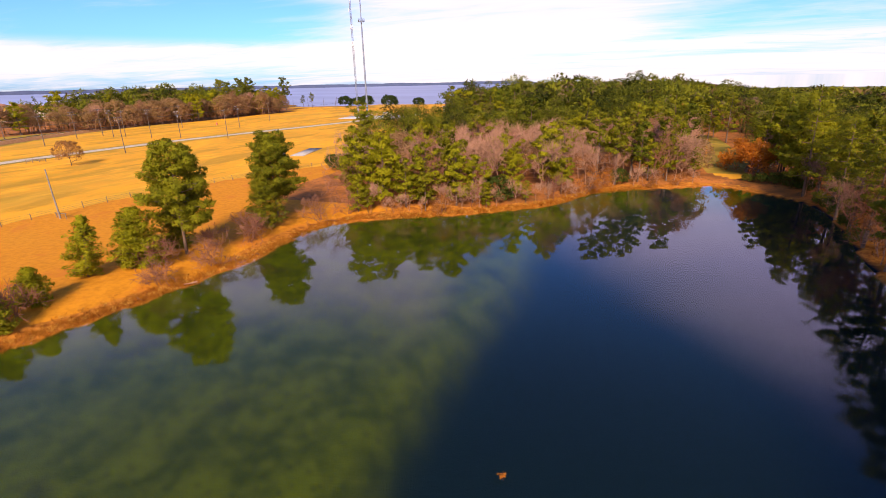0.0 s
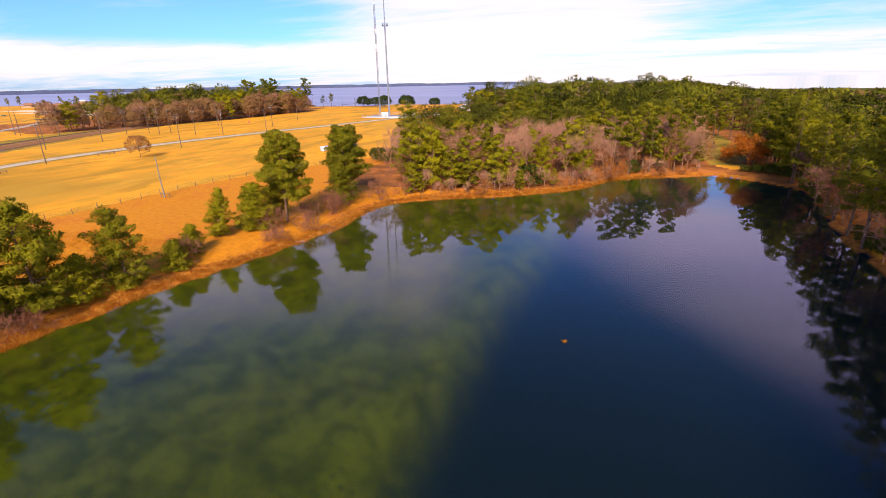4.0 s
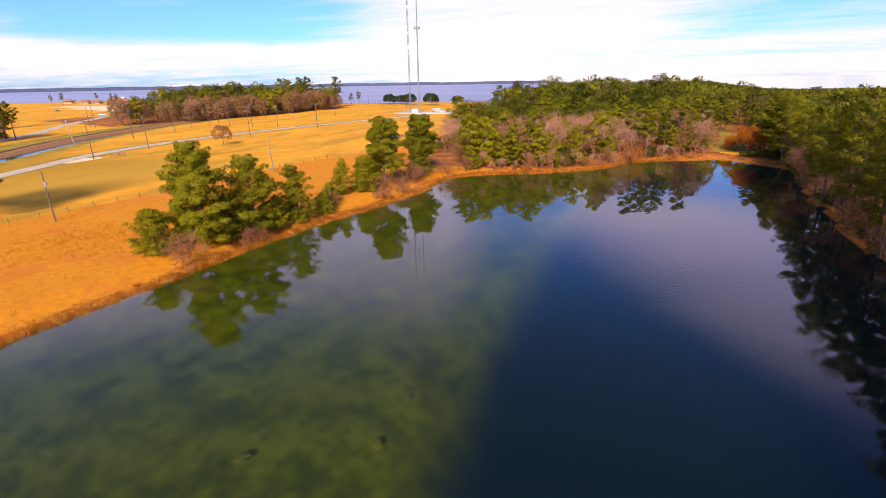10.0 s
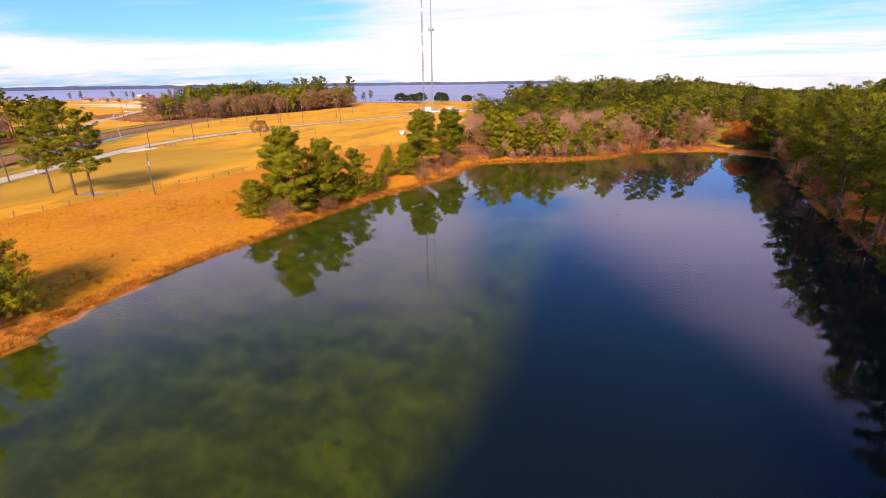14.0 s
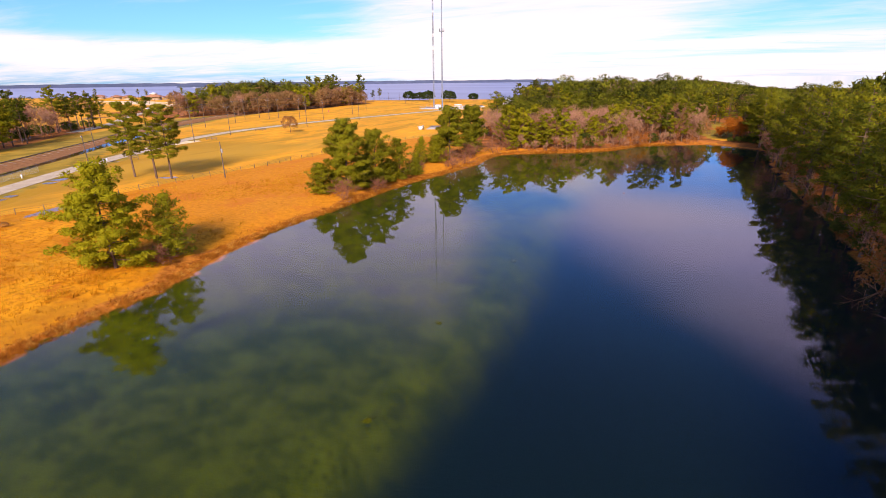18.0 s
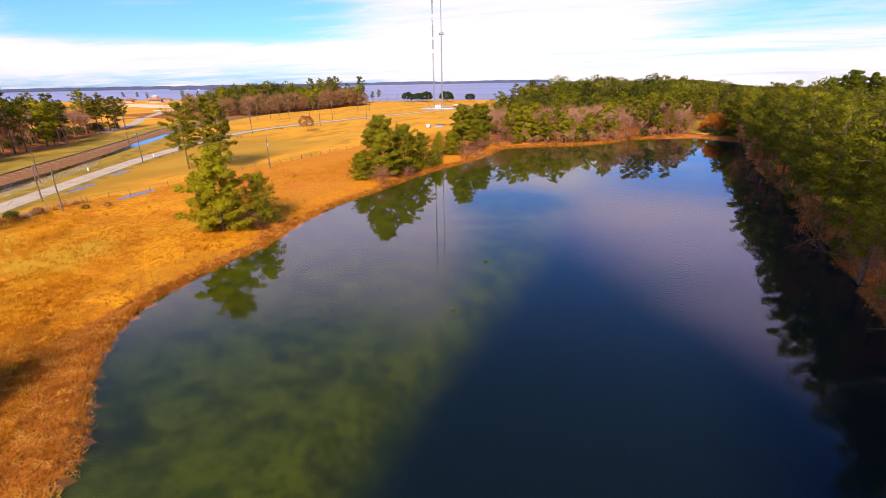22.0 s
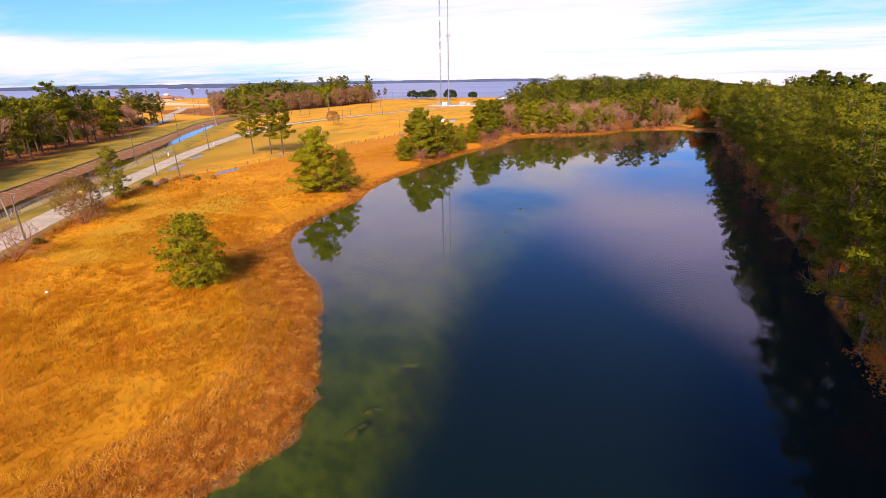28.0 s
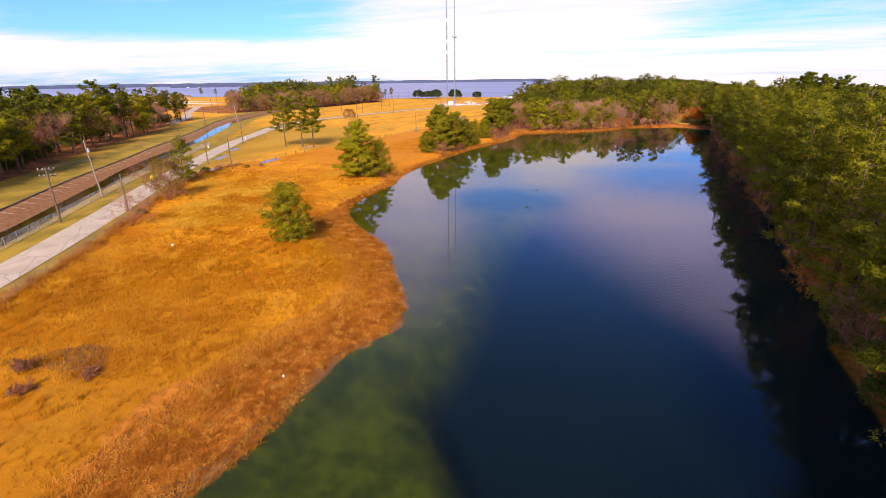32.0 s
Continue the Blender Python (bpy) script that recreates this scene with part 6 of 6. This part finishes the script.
cabin(-168, 300, 12, 4.5, 3.0, 2.7, "small white equipment cabin at the mast foot", WHITE_PAINT)
cabin(-152, 306, 12, 6.0, 3.0, 2.9, "tan equipment cabin at the mast foot", TAN_WALL)
cabin(-143, 296, 30, 4.0, 2.6, 2.4, "grey equipment cabin at the mast foot", CONCRETE)
cabin(-102.5, 126.5, 60, 2.6, 1.4, 1.5, "low white utility box by a concrete slab", WHITE_PAINT, "utility_box")
slab = thing("concrete_slab", "bare grey concrete slab lying in the field", "slab", "", pose(-101.5, 139, ground_z(-101.5, 139), 0, 0, 105))
SLAB_GREY = two_tone("stained_concrete", (0.26, 0.22, 0.18), (0.38, 0.33, 0.27), 0.6, 0.9)
part("slab", Geo().box((0, 0, 0.04), (19, 4.5, 0.2)), SLAB_GREY, slab)
part("kerb", Geo().box((0, -2.4, 0.12), (19, 0.3, 0.3)), SLAB_GREY, slab)

# ---- small things ----
for x, y, s in ((-62.2, -108.2, 0.3), (-24.6, -129.5, 0.14)):
    g = Geo().box((0, 0, 0.08), (1.2 * s, 0.9 * s, 0.22), 0.4, 0.6)
    o = single("white_plastic_scrap", g, WHITE_PAINT, "scrap of white plastic lying in the dry grass", "litter", group="litter")
    o.matrix_basis = pose(x, y, ground_z(x, y) + 0.12)
for x, y in ((-154, 7), (-148, -19)):
    t = thing("marker_post", "short white marker post by the road", "post", "marker posts", pose(x, y, ground_z(x, y)))
    part("post", Geo().box((0, 0, 0.4), (0.35, 0.3, 1.1), 0, 0.9), WHITE_PAINT, t)
    part("cap", Geo().box((0, 0, 0.98), (0.42, 0.36, 0.08), 0, 0.8), GALV, t)
t = thing("yellow_barrel", "yellow plastic barrel beside the road", "barrel", "", pose(-113, -71, ground_z(-113, -71)))
part("barrel", Geo().path([(0, 0, 0), (0, 0, 0.3), (0, 0, 0.6), (0, 0, 0.92)], (0.29, 0.32, 0.32, 0.28), 12), YELLOW_PAINT, t)
part("lid", Geo().tubes([(0, 0, 0.9)], [(0, 0, 0.95)], 0.29, 0.02, 12), YELLOW_PAINT, t)
t = thing("red_hydrant", "faded red hydrant standing in the mown field", "hydrant", "", pose(-232, 232, ground_z(-232, 232)))
part("body", Geo().path([(0, 0, 0), (0, 0, 0.9), (0, 0, 1.3), (0, 0, 1.6)], (0.45, 0.4, 0.45, 0.15), 10), RUST_RED, t)
part("outlet", Geo().tubes([(-0.6, 0, 1.0)], [(0.6, 0, 1.0)], 0.18, 0.18, 8), RUST_RED, t)
# fallen timber on the bank
for k, (x, y, ln, a) in enumerate(((-47.6, 37.5, 3.2, 30), (-49.5, 32.5, 2.2, -20), (-46.8, 48.5, 2.6, 75), (-56.0, -8.5, 2.4, 20), (-46.0, 58.8, 2.2, 100))):
    g, _ = branchy(200 + k, ln, 0.3, 1, 0.03, limit=14)
    o = single("fallen_branch", g, TWIG, "pale fallen branch lying on the bank", "branch", group="fallen branches")
    o.matrix_basis = pose(x, y, ground_z(x, y) + 0.22, 0, 82, a)
# floating weed
for k, (x, y, s, up) in enumerate(((-15.7, -105.6, 0.75, -0.10), (-15.9, -112.4, 0.6, -0.12), (-15.9, -114.7, 0.75, -0.10), (-15.9, -22.3, 0.5, -0.15), (-15.6, -27.7, 0.55, -0.15), (-23.7, -32.1, 0.6, -0.2), (-17.1, -64.7, 0.3, 0.012), (-3.6, 20.6, 0.22, 0.012), (-18.0, -49.0, 0.3, 0.012), (-27.5, -17.0, 0.35, -0.2))):
    r = np.random.default_rng(300 + k)
    g = Geo()
    if up < 0:
        ang = np.linspace(0, 2 * math.pi, 14, endpoint=False)
        edge = 1 + 0.35 * np.sin(2 * ang + k) + r.normal(0, 0.24, 14)
        rings = [np.column_stack([np.cos(ang) * s * f * edge, np.sin(ang) * s * 0.65 * f * edge, np.full(14, -h_) + r.normal(0, 0.03, 14)]) for f, h_ in ((0.08, 0.0), (0.5, 0.02), (0.85, 0.07), (1.0, 0.16))]
        g.add(np.concatenate(rings), [(j_ * 14 + i_, j_ * 14 + 14 + i_, j_ * 14 + 14 + (i_ + 1) % 14, j_ * 14 + (i_ + 1) % 14) for j_ in range(3) for i_ in range(14)])
    else:
        c = np.column_stack([r.normal(0, s * 0.6, 50), r.normal(0, s * 0.42, 50), r.uniform(0.0, 0.03, 50)])
        g.leaves(c, np.column_stack([r.normal(size=(50, 2)), r.normal(0, 0.1, 50)]), 0.26 if k != 7 else 0.14, 0.14 if k != 7 else 0.09, r)
    o = single("water_weed" if up < 0 else "floating_weed", g, WEED if k != 7 else ORANGE_LEAF, "pale yellow-green tuft of weed under the surface" if up < 0 else "small raft of drifting leaves on the pond", "water weed", group="pond weed")
    o.matrix_basis = pose(x, y, up, 0, 0, 40 * k)
# brush along the roadside fence
r = np.random.default_rng(90)
p = walk_line(south_fence, 0.35)
p = p + r.normal(0, 0.7, p.shape)
blades("fence_weeds", np.repeat(p, 6, 0) + r.normal(0, 0.4, (len(p) * 6, 2)), 1.0, 0.09, REED_BLADE, "dry brown weeds along the roadside fence", 91, 0.5)
for k, (x, y, s) in enumerate(((-106, -60, 0.7), (-105.5, -56, 0.6), (-101, -50, 0.4), (-96, -79, 0.7), (-83, -97, 0.5), (-99, -47, 0.4))):
    shrub(spot(x, y, 50 * k, s), "low brown shrub in the fence line", 110 + k, 2.6, 1.9, BROWN_LEAF if k % 2 else SHRUB, 70, 0.3, "fence shrubs")
